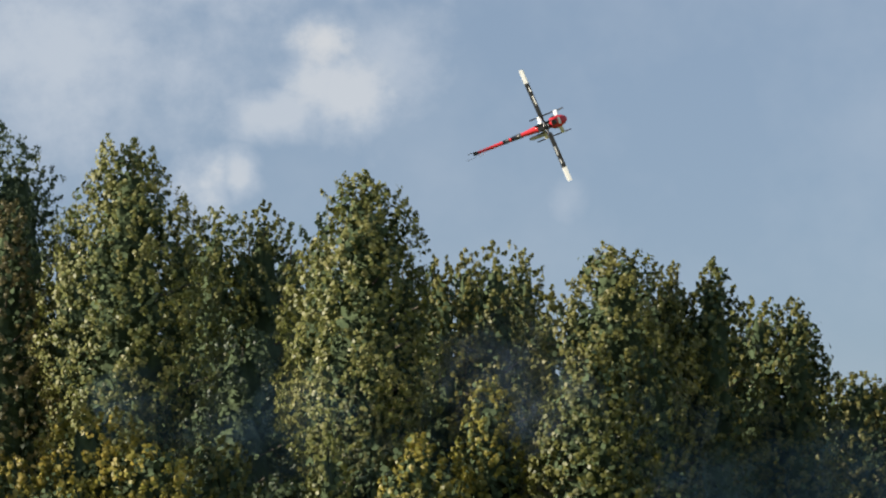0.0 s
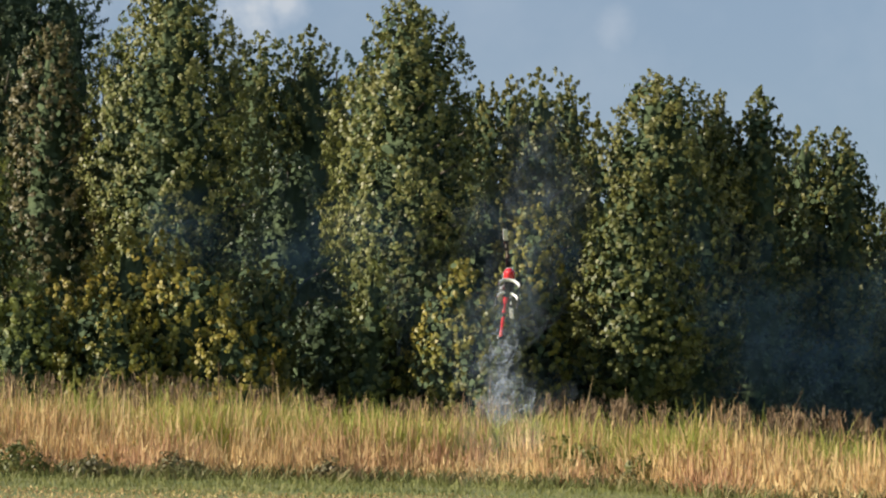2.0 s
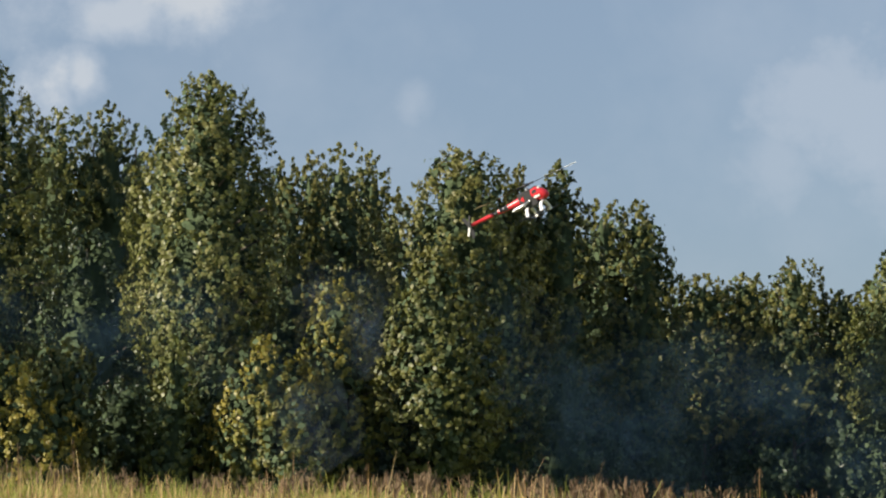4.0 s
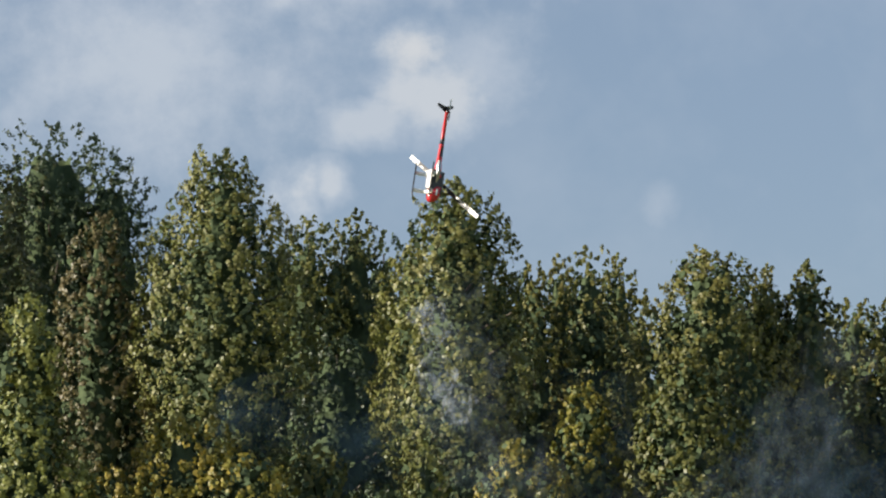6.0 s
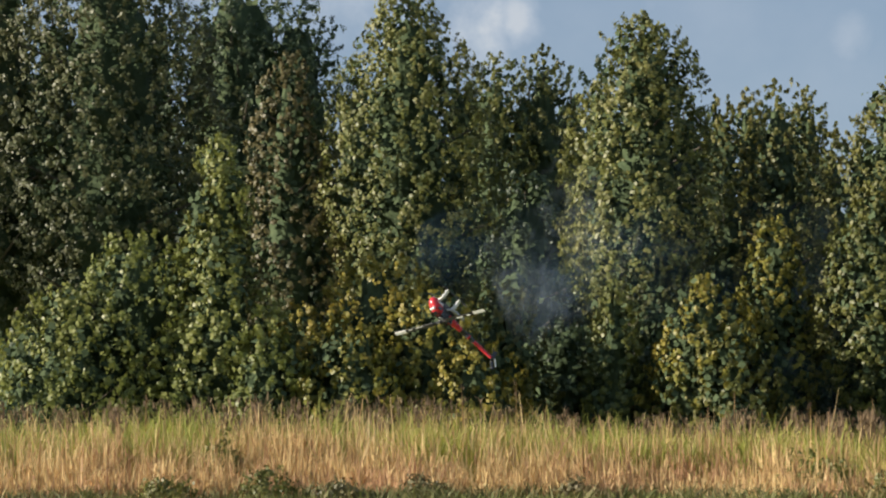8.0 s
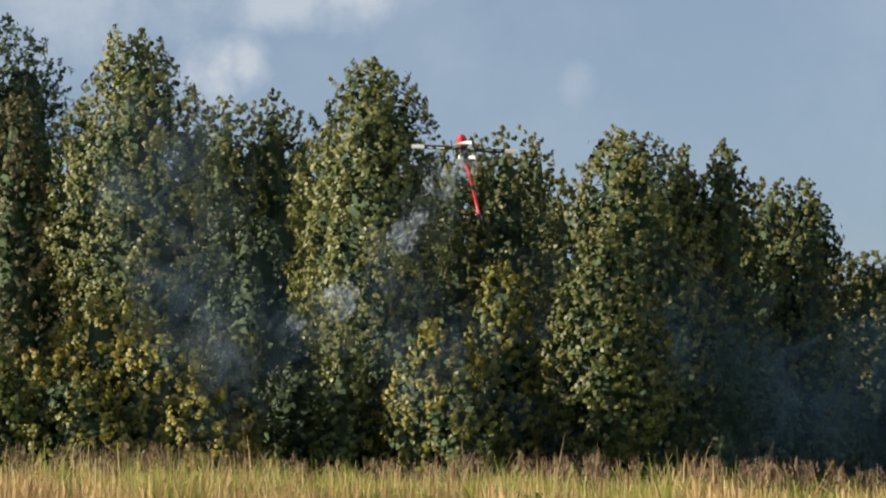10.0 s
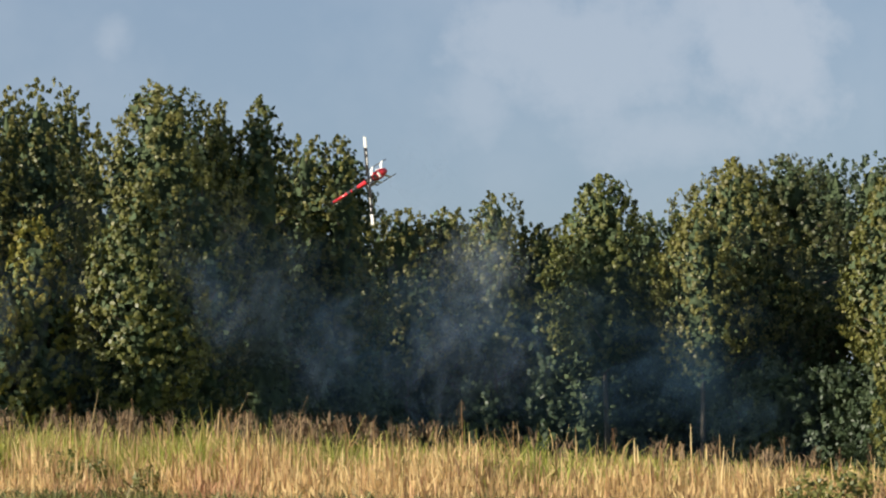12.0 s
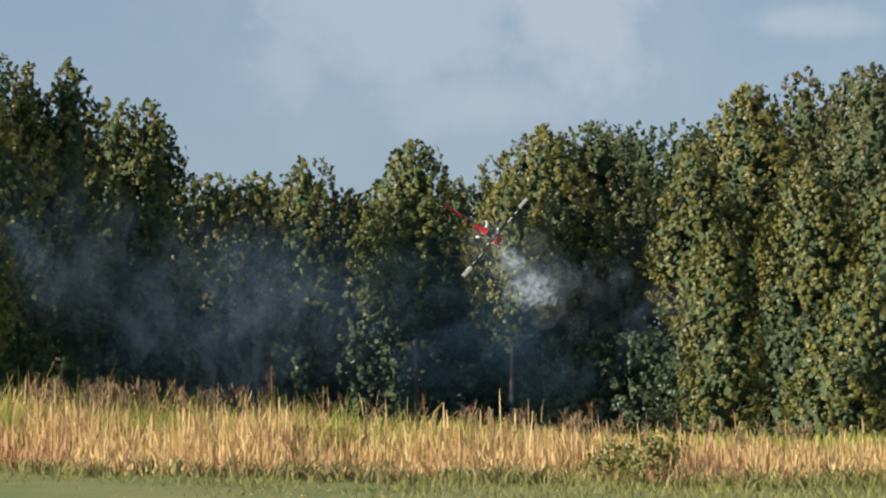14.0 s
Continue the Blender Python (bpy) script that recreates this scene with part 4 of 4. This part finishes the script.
# seconds, bearing, elevation, distance, nose and up (right, up, towards the eye), turn of the blades
FLIGHT = [
    (0, 3.64, 10.03, 32.5, (0.92, 0.37, 0.1), (-0.11, -0, 0.99), 92),
    (0.1, 3.44, 10.96, 32.5, (0.45, 0.88, 0.15), (-0.11, -0.11, 0.99), 128),
    (0.2, 3.08, 11.37, 33, (-0.3, 0.93, 0.2), (0.13, -0.17, 0.98), 147),
    (0.3, 2.90, 11.89, 33, (-0.81, 0.55, 0.2), (0.47, 0.4, 0.78), 158),
    (0.4, 2.70, 11.85, 33, (-0.98, -0.12, 0.15), (-0.07, 0.95, 0.29), 173),
    (0.5, 2.52, 11.83, 33, (-0.78, -0.57, 0.25), (-0.21, 0.62, 0.75), 29),
    (0.6, 2.25, 11.57, 33, (-0.49, -0.82, 0.3), (-0.22, 0.45, 0.87), 64),
    (0.7, 2.08, 11.16, 33, (-0.28, -0.9, 0.35), (-0.19, 0.41, 0.89), 106),
    (0.8, 1.89, 10.06, 33, (-0.2, -0.9, 0.4), (-0.34, 0.44, 0.83), 159),
    (0.9, 1.71, 9.18, 33, (0, -0.87, 0.49), (-0.2, 0.48, 0.85), 2),
    (1, 1.47, 7.84, 33, (0, -0.82, 0.57), (0, 0.57, 0.82), 42),
    (1.1, 1.32, 6.28, 33, (0, -0.86, 0.51), (0, 0.51, 0.86), 76),
    (1.2, 1.23, 4.76, 33, (-0.03, -0.89, 0.46), (0, 0.46, 0.89), 101),
    (1.3, 1.18, 3.34, 33, (-0.05, -0.91, 0.41), (0, 0.41, 0.91), 120),
    (1.4, 0.91, 1.66, 33, (-0.08, -0.93, 0.35), (-0.2, 0.36, 0.91), 7),
    (1.5, 0.86, 0.56, 33, (-0.1, -0.4, 0.91), (-0.1, 0.91, 0.39), 7),
    (1.6, 0.87, 0.43, 33, (-0.2, -0.1, 0.97), (-0.05, 0.99, 0.09), 50),
    (1.8, 1.13, 1.11, 33, (-0.1, 0.3, 0.95), (-0.1, 0.95, -0.31), 145),
    (2, 1.80, 2.60, 34, (0.09, 0.77, 0.64), (0.01, 0.64, -0.77), 170),
    (2.2, 2.95, 4.55, 34, (0.15, 0.94, 0.3), (0.1, 0.29, -0.95), 175),
    (2.4, 3.95, 5.74, 34, (0.24, 0.95, 0.21), (0.16, 0.17, -0.97), 88),
    (2.5, 4.87, 5.77, 34, (0.25, 0.90, 0.32), (0.2, 0.28, -0.94), 14),
    (2.6, 5.57, 5.73, 34, (0.32, 0.89, 0.32), (0.27, 0.23, -0.93), 43),
    (2.8, 7.04, 5.40, 33.5, (0.41, 0.76, 0.51), (0.18, 0.48, -0.86), 34),
    (3.4, 6.90, 6.29, 34, (0.76, 0.51, 0.41), (-0.19, 0.77, -0.61), 13),
    (4, 6.74, 6.40, 34, (0.82, 0.41, 0.41), (-0.4, 0.91, -0.12), 12),
    (4.5, 6.27, 5.39, 33.5, (0.73, 0.61, 0.3), (-0.68, 0.68, 0.26), 123),
    (4.8, 5.02, 3.95, 33, (0.63, 0.69, 0.36), (-0.68, 0.27, 0.68), 133),
    (5, 3.15, 1.84, 33, (0.76, 0.5, 0.42), (-0.54, 0.82, 0.1), 4),
    (5.2, 1.33, 0.91, 33, (0.86, 0.05, 0.51), (-0.16, 0.97, 0.17), 3),
    (5.4, 0.29, 1.96, 33, (0.72, -0.46, 0.52), (0.44, 0.88, 0.18), 64),
    (5.5, -0.09, 3.26, 33, (0.46, -0.39, 0.8), (0.25, 0.9, 0.3), 98),
    (5.6, -0.61, 4.43, 33, (0.46, -0.83, 0.31), (0.84, 0.29, -0.47), 88),
    (5.8, -0.84, 7.29, 33, (0.1, -0.96, 0.25), (0.57, -0.15, -0.81), 38),
    (6, -0.86, 8.76, 33, (-0.15, -0.97, 0.2), (0.63, -0.25, -0.73), 122),
    (6.2, -1.06, 8.77, 33, (-0.2, -0.95, 0.25), (0.56, -0.33, -0.76), 150),
    (6.4, -1.15, 8.67, 33, (-0.28, -0.86, 0.42), (0.52, -0.51, -0.68), 32),
    (6.5, -1.22, 8.48, 33, (-0.29, -0.81, 0.51), (0.51, -0.58, -0.63), 74),
    (6.6, -1.38, 7.94, 33, (-0.32, -0.83, 0.46), (0.52, -0.56, -0.65), 105),
    (6.8, -1.68, 6.38, 33, (-0.38, -0.85, 0.35), (0.5, -0.51, -0.7), 164),
    (7, -2.37, 3.65, 33, (-0.45, -0.7, 0.55), (0.23, -0.69, -0.69), 56),
    (7.2, -3.40, 1.85, 33.5, (-0.85, -0.42, 0.3), (0.34, -0.9, -0.28), 148),
    (7.6, -4.59, 0.97, 34, (-0.92, 0.25, 0.31), (-0.15, -0.93, 0.34), 78),
    (8.1, -5.40, 2.28, 34.5, (-0.61, 0.71, 0.35), (-0.36, -0.64, 0.68), 79),
    (8.6, -5.49, 3.82, 34.5, (0.1, 0.78, 0.62), (-0.98, -0.02, 0.19), 131),
    (9, -5.47, 3.81, 34.5, (0.31, 0.21, 0.93), (-0.33, 0.94, -0.1), 150),
    (9.3, -5.59, 3.49, 34.5, (0.45, -0.25, 0.86), (0.27, 0.95, 0.14), 178),
    (9.5, -3.91, 3.59, 34.5, (0.3, -0.05, 0.95), (0.2, 0.97, -0.05), 97),
    (9.7, -1.78, 4.14, 34.5, (0.3, 0.51, 0.81), (0.17, 0.8, -0.57), 13),
    (9.9, 0.61, 6.00, 34.5, (0, 0.91, 0.41), (0, 0.41, -0.91), 5),
    (10, 1.54, 6.85, 37, (-0.21, 0.96, 0.21), (-0, 0.21, -0.98), 105),
    (10.1, 2.40, 7.32, 37, (-0.21, 0.97, 0.1), (-0, 0.11, -0.99), 2),
    (10.3, 4.48, 7.73, 37, (-0.23, 0.97, -0.1), (0.05, -0.1, -0.99), 55),
    (10.5, 6.55, 7.59, 37, (-0.29, 0.9, -0.32), (0.1, -0.31, -0.95), 90),
    (10.7, 8.30, 6.94, 37, (-0.32, 0.84, -0.43), (0.11, -0.42, -0.9), 138),
    (10.9, 9.86, 5.65, 37.5, (-0.21, 0.65, -0.73), (0, -0.75, -0.66), 26),
    (11, 10.55, 4.80, 38, (-0.12, 0.5, -0.86), (-0, -0.86, -0.51), 42),
    (11.1, 11.13, 4.23, 38.5, (-0.05, 0.35, -0.93), (-0, -0.94, -0.35), 84),
    (11.3, 11.85, 3.77, 39, (0.62, 0.1, -0.78), (-0.04, -0.99, -0.16), 156),
    (11.5, 11.81, 4.14, 49, (0.89, -0.05, -0.45), (0.06, -0.97, 0.23), 130),
    (11.7, 10.93, 4.93, 41, (0.99, 0.1, 0.05), (0, -0.47, 0.88), 82),
    (11.8, 10.55, 5.05, 41.5, (0.93, 0.37, 0), (0.21, -0.52, 0.83), 157),
    (12, 10.00, 5.00, 42, (0.7, 0.42, 0.58), (-0.48, -0.33, 0.81), 57),
    (12.1, 9.84, 4.96, 42, (0.82, 0.51, 0.26), (-0.21, -0.15, 0.97), 88),
    (12.2, 9.69, 4.92, 42, (0.77, 0.49, 0.41), (-0.34, -0.23, 0.91), 137),
    (12.3, 9.56, 4.95, 42, (0.68, 0.52, 0.52), (-0.44, -0.28, 0.86), 7),
    (12.5, 9.42, 5.24, 42, (0.51, 0.46, 0.73), (-0.59, -0.43, 0.68), 76),
    (12.6, 9.56, 5.37, 42, (0.1, 0.6, 0.8), (-0.9, -0.28, 0.32), 110),
    (12.8, 10.42, 5.44, 41, (-0.61, 0.61, 0.51), (-0.51, 0.19, -0.84), 29),
    (13, 12.80, 4.85, 43, (-0.55, 0.46, -0.69), (-0.07, -0.86, -0.51), 6),
    (13.2, 15.75, 3.55, 39, (-0.69, 0.56, -0.46), (0.2, -0.46, -0.87), 6),
    (13.3, 16.94, 3.03, 38.5, (-0.68, 0.67, -0.31), (0.54, 0.16, -0.83), 20),
    (13.4, 18.00, 2.52, 38, (-0.52, 0.52, -0.68), (0.82, 0.07, -0.58), 47),
    (13.5, 18.84, 2.09, 38, (-0.35, 0.3, -0.89), (0.89, -0.19, -0.42), 115),
    (13.6, 19.15, 1.83, 38, (-0.1, 0.15, -0.98), (0.94, -0.3, -0.14), 158),
    (13.8, 18.50, 1.96, 38.5, (0.35, -0.1, -0.93), (0.84, -0.4, 0.36), 24),
    (13.9, 17.86, 2.39, 39, (0.61, -0.35, -0.71), (0.65, -0.3, 0.7), 73),
    (14, 17.26, 2.81, 39, (0.76, -0.51, -0.41), (0.35, -0.2, 0.91), 82),
]


def flight_pose(az, el, dist, nose, up):
    """A pose from a bearing and from axes given in the sight line's own frame."""
    sight = toward(az, el)
    right = sight.cross(Vector((0, 0, 1))).normalized()
    above = right.cross(sight)

    def turned(v):
        return (right * v[0] + above * v[1] - sight * v[2]).normalized()

    x = turned(nose)
    z = turned(up)
    z = (z - x * x.dot(z)).normalized()
    y = z.cross(x)
    m = Matrix((x, y, z)).transposed().to_4x4()
    m.translation = EYE + sight * dist
    return m


def flight_at(t):
    """Where the helicopter is at t seconds, between its rows, and which way its rotor faces."""
    rows = FLIGHT
    for a, b in zip(rows, rows[1:]):
        if a[0] <= t <= b[0]:
            u = (t - a[0]) / (b[0] - a[0])
            p = [flight_pose(*r[1:6]) for r in (a, b)]
            return p[0].translation.lerp(p[1].translation, u), p[0].col[2].xyz.lerp(p[1].col[2].xyz, u)
    last = flight_pose(*rows[0 if t < 0 else -1][1:6])
    return last.translation, last.col[2].xyz


# ---- smoke: thin shells of vapour, one inside the other ----
scene.cycles.transparent_max_bounces = 160


def vapour(name, thick, scale, tint):
    mat = bpy.data.materials.new(name)
    mat.use_nodes = True
    tree = mat.node_tree
    tree.nodes.clear()
    out = tree.nodes.new("ShaderNodeOutputMaterial")
    coord = tree.nodes.new("ShaderNodeTexCoord")
    m = tree.nodes.new("ShaderNodeMapRange")
    m.interpolation_type = "SMOOTHSTEP"
    m.inputs[1].default_value, m.inputs[2].default_value = 0.42, 0.78
    m.inputs[3].default_value, m.inputs[4].default_value = 0.0, thick
    link(tree, noise_of(tree, coord.outputs["Object"], scale, 5.0, 0.6), m.inputs[0])
    clear = tree.nodes.new("ShaderNodeBsdfTransparent")
    cloudy = node(tree, "ShaderNodeBsdfDiffuse", Color=(*tint, 1.0))
    glow = node(tree, "ShaderNodeBsdfTranslucent", Color=(*tint, 1.0))
    both = node(tree, "ShaderNodeMixShader", Fac=0.5)
    link(tree, cloudy.outputs[0], both.inputs[1])
    link(tree, glow.outputs[0], both.inputs[2])
    mix = tree.nodes.new("ShaderNodeMixShader")
    link(tree, m.outputs[0], mix.inputs[0])
    link(tree, clear.outputs[0], mix.inputs[1])
    link(tree, both.outputs[0], mix.inputs[2])
    link(tree, mix.outputs[0], out.inputs[0])
    return mat


VAPOUR = vapour("white_smoke", 0.30, 1.6, (0.62, 0.69, 0.80))
THIN = vapour("spread_smoke", 0.024, 1.3, (0.5, 0.6, 0.74))
VEIL = vapour("smoke_veil", 0.017, 1.3, (0.34, 0.46, 0.64))
# smoke haze with the blue of the wood's shade put into its tint
HAZE = vapour("shade_tinted_haze", 0.021, 1.2, (0.15, 0.29, 0.46))


def puff_mesh(seed, radius, shells, material, flat=1.0):
    bm = bmesh.new()
    for k in range(shells):
        r = radius * (1 - 0.72 * k / shells)
        shift = Vector((noise.noise((seed + 0.5, k * 2.3, 0.1)), noise.noise((seed + 0.5, k * 2.3, 7.1)), noise.noise((seed + 0.5, k * 2.3, 13.1)))) * radius * 0.9
        made = bmesh.ops.create_icosphere(bm, subdivisions=3 if k == 0 else 2, radius=r)
        for v in made["verts"]:
            v.co *= 1 + 0.75 * noise.noise(v.co / radius * 1.5 + Vector((seed * 3.7, k * 1.3, 0)))
            v.co += shift
            v.co.z *= flat
    for f in bm.faces:
        f.smooth = True
    me = bpy.data.meshes.new("smoke_puff")
    bm.to_mesh(me)
    bm.free()
    me.materials.append(material)
    return me


# stretches of seconds in which the exhaust smokes, puffs a second, radius
SMOKING = [(0.8, 1.05, 14, 0.16), (1.05, 1.75, 40, 0.24), (1.75, 2.5, 14, 0.28), (4.35, 5.75, 38, 0.26), (6.65, 7.6, 40, 0.22),
           (9.3, 10.0, 26, 0.2), (10.0, 10.3, 10, 0.2), (10.8, 11.5, 40, 0.26), (12.05, 12.75, 40, 0.26), (13.3, 14.0, 34, 0.24)]


def smoke():
    """Puffs left along the flight path; each lies low until the exhaust gives it off, then drifts apart and sinks."""
    fresh = [puff_mesh(i, 1.0, 2, VAPOUR) for i in range(5)]
    spread = [puff_mesh(7 + i, 1.0, 3, THIN) for i in range(5)]
    made = []
    for t0, t1, rate, radius in SMOKING:
        for k in range(int((t1 - t0) * rate * 1.5)):
            t = t0 + (k + rng.uniform(0, 0.8)) / rate / 1.5
            wide = k % 5 > 2
            puff = new("smoke_puff", (spread if wide else fresh)[int(rng.integers(5))])
            puff.scale = [radius * (rng.uniform(1.5, 2.3) if wide else rng.uniform(0.5, 1.0))] * 3
            tagged(puff, "broad thin puff of spreading engine smoke" if wide else "small white puff of fresh engine smoke", "smoke", "smoke trail")
            life = rng.uniform(0.7, 1.3) if wide else rng.uniform(0.15, 0.42)
            spot, upward = flight_at(t)
            if t > 10.8:
                upward = Vector((upward.x, upward.y, abs(upward.z)))    # over the hollow the smoke sinks
            drift = -upward * (0.45 if wide else 0.6) + Vector(rng.normal(0, 0.16 if wide else 0.08, 3)) + Vector((0.45, 0.1, 0.02))
            made.append((puff, t, spot - upward * 0.25 + Vector(rng.normal(0, 0.09 if wide else 0.04, 3)), drift, rng.uniform(0, 360), life))
    return made


puffs = smoke()


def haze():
    """Smoke that hangs before the shaded foot of the wood; its dark blue also tints the shade there."""
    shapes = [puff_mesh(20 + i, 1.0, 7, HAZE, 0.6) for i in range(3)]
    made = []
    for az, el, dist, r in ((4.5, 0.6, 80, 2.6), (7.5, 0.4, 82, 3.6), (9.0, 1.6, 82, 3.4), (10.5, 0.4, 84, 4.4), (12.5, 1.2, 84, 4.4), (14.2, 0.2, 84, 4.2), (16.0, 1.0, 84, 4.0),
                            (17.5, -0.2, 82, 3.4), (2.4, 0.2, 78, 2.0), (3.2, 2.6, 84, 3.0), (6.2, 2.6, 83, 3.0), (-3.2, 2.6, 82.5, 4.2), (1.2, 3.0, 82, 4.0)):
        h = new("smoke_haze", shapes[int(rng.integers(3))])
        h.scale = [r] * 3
        tagged(h, "faint smoke haze before the wood, tinted dark blue for its shade", "smoke", "smoke haze")
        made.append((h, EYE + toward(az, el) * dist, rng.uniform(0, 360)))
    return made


hazes = haze()

# broader veils: bearing, elevation, distance, radius, seconds at which it has risen and at which it sinks again
VEILS = [(2.6, 4.7, 44, 0.9, -1, 0.9), (4.0, 3.7, 44, 0.9, -1, 1.0), (-6.0, 5.6, 46, 1.3, 9.0, 11.0), (-5.6, 7.4, 47, 1.4, 9.1, 11.0), (-5.2, 3.6, 46, 1.2, 8.9, 11.2), (-4.6, 2.0, 46, 1.1, 8.8, 11.4), (0.2, 2.2, 48, 1.2, 9.2, 12.0),
         (7.2, 3.2, 44, 0.9, 5.3, 6.3), (6.0, 2.0, 44, 0.9, 5.4, 7.2), (8.4, 1.4, 46, 1.2, 5.6, 7.6), (2.0, 1.0, 44, 0.9, 5.7, 7.4), (1.9, 3.8, 42, 0.8, 2.0, 4.2), (1.0, 1.2, 42, 0.9, 2.0, 4.4),
         (11.2, 2.2, 48, 0.9, 11.35, 14.0), (7.0, 2.4, 50, 1.3, 12.0, 14.0), (8.3, 1.4, 50, 1.3, 11.9, 14.0), (11.7, 1.4, 48, 1.0, 11.4, 14.0), (11.0, 0.9, 48, 0.9, 11.45, 14.0), (12.6, 1.2, 48, 1.2, 11.9, 14.0), (10.2, 2.2, 48, 0.9, 12.6, 14.0), (10.6, 0.8, 48, 1.1, 12.8, 14.0),
         (20.3, 0.9, 46, 0.8, 13.6, 14.0), (19.4, 1.8, 46, 0.6, 13.6, 14.0)]


def veil():
    shapes = [puff_mesh(40 + i, 1.0, 7, VEIL, 1.1) for i in range(4)]
    made = []
    for az, el, dist, r, rise, sink in VEILS:
        v = new("smoke_veil", shapes[int(rng.integers(4))])
        v.scale = [r] * 3
        tagged(v, "thin broad veil of old engine smoke", "smoke", "smoke veils")
        made.append((v, EYE + toward(az, el) * dist, rise, sink, rng.uniform(0, 360)))
    return made


veils = veil()


def motions():
    walk(heli, [(r[0], flight_pose(*r[1:6])) for r in FLIGHT])
    # the blades turn steadily and pass each noted angle
    rows, angle = [], FLIGHT[0][6]
    steps = 0
    for a, b in zip(FLIGHT, FLIGHT[1:]):
        count = max(1, frame(b[0]) - frame(a[0]))
        goal = angle + 62 * count
        goal += (b[6] - goal + 90) % 180 - 90
        for k in range(count):
            rows.append(((frame(a[0]) - 1 + k) / FPS, pose(0, 0, 0, 0, 0, (angle + (goal - angle) * k / count) % 360)))
        angle = goal
    rows.append((14.0, pose(0, 0, 0, 0, 0, angle % 360)))
    walk(main_rotor, rows)
    walk(tail_rotor, [(k / 30, pose(-1.005, -0.045, -0.16, 90, 0, 0) @ pose(0, 0, 0, 0, 0, (k * 71) % 360)) for k in range(421)])
    for puff, t, at, drift, turn, life in puffs:
        low = Vector((at.x, at.y, -4.0))
        rows = [(0.0, pose(*low, 0, 0, turn))] if t > 0.07 else []
        if t > 0.1:
            rows.append((t - 0.034, pose(*low, 0, 0, turn)))
        for age in (0.0, 0.13):
            if t + age < 13.95 and not (age == 0.0 and t <= 0.07):
                rows.append((t + age, pose(*(at + drift * (1.6 * age ** 0.7)), 0, 0, turn + 12 * age)))
        if t <= 0.07:
            rows.insert(0, (0.0, pose(*at, 0, 0, turn)))
        if t + life + 0.05 < 14:
            gone = at + drift * 1.6
            rows.append((t + life, pose(*(at + drift * (1.6 * life ** 0.7)), 0, 0, turn + 12 * life)))
            rows.append((t + life + 0.034, pose(gone.x, gone.y, -4.0, 0, 0, turn + 16)))
        else:
            age = 14 - t
            rows.append((14.0, pose(*(at + drift * (1.6 * age ** 0.7)), 0, 0, turn + 12 * age)))
        walk(puff, rows)
    for v, at, rise, sink, turn in veils:
        low = Vector((at.x - 0.5, at.y, -4.5))
        rows = [(0.0, pose(*at, 0, 0, turn))] if rise < 0 else [(0.0, pose(*low, 0, 0, turn)), (rise - 0.45, pose(*low, 0, 0, turn)), (rise, pose(*at, 0, 0, turn + 4))]
        if sink < 13.4:
            rows += [(sink, pose(*(at + Vector((0.7, 0.3, 0))), 0, 0, turn + 14)), (sink + 0.6, pose(at.x + 1, at.y, -4.5, 0, 0, turn + 18)), (14.0, pose(at.x + 1, at.y, -4.5, 0, 0, turn + 18))]
        else:
            rows.append((14.0, pose(*(at + Vector((0.4, 0.2, 0))), 0, 0, turn + 12)))
        walk(v, rows)
    for h, at, turn in hazes:
        walk(h, [(0.0, pose(*(at - Vector((1.2, 0, 0))), 0, 0, turn)), (14.0, pose(*(at + Vector((1.2, 0, 0.2))), 0, 0, turn + 10))])


motions()
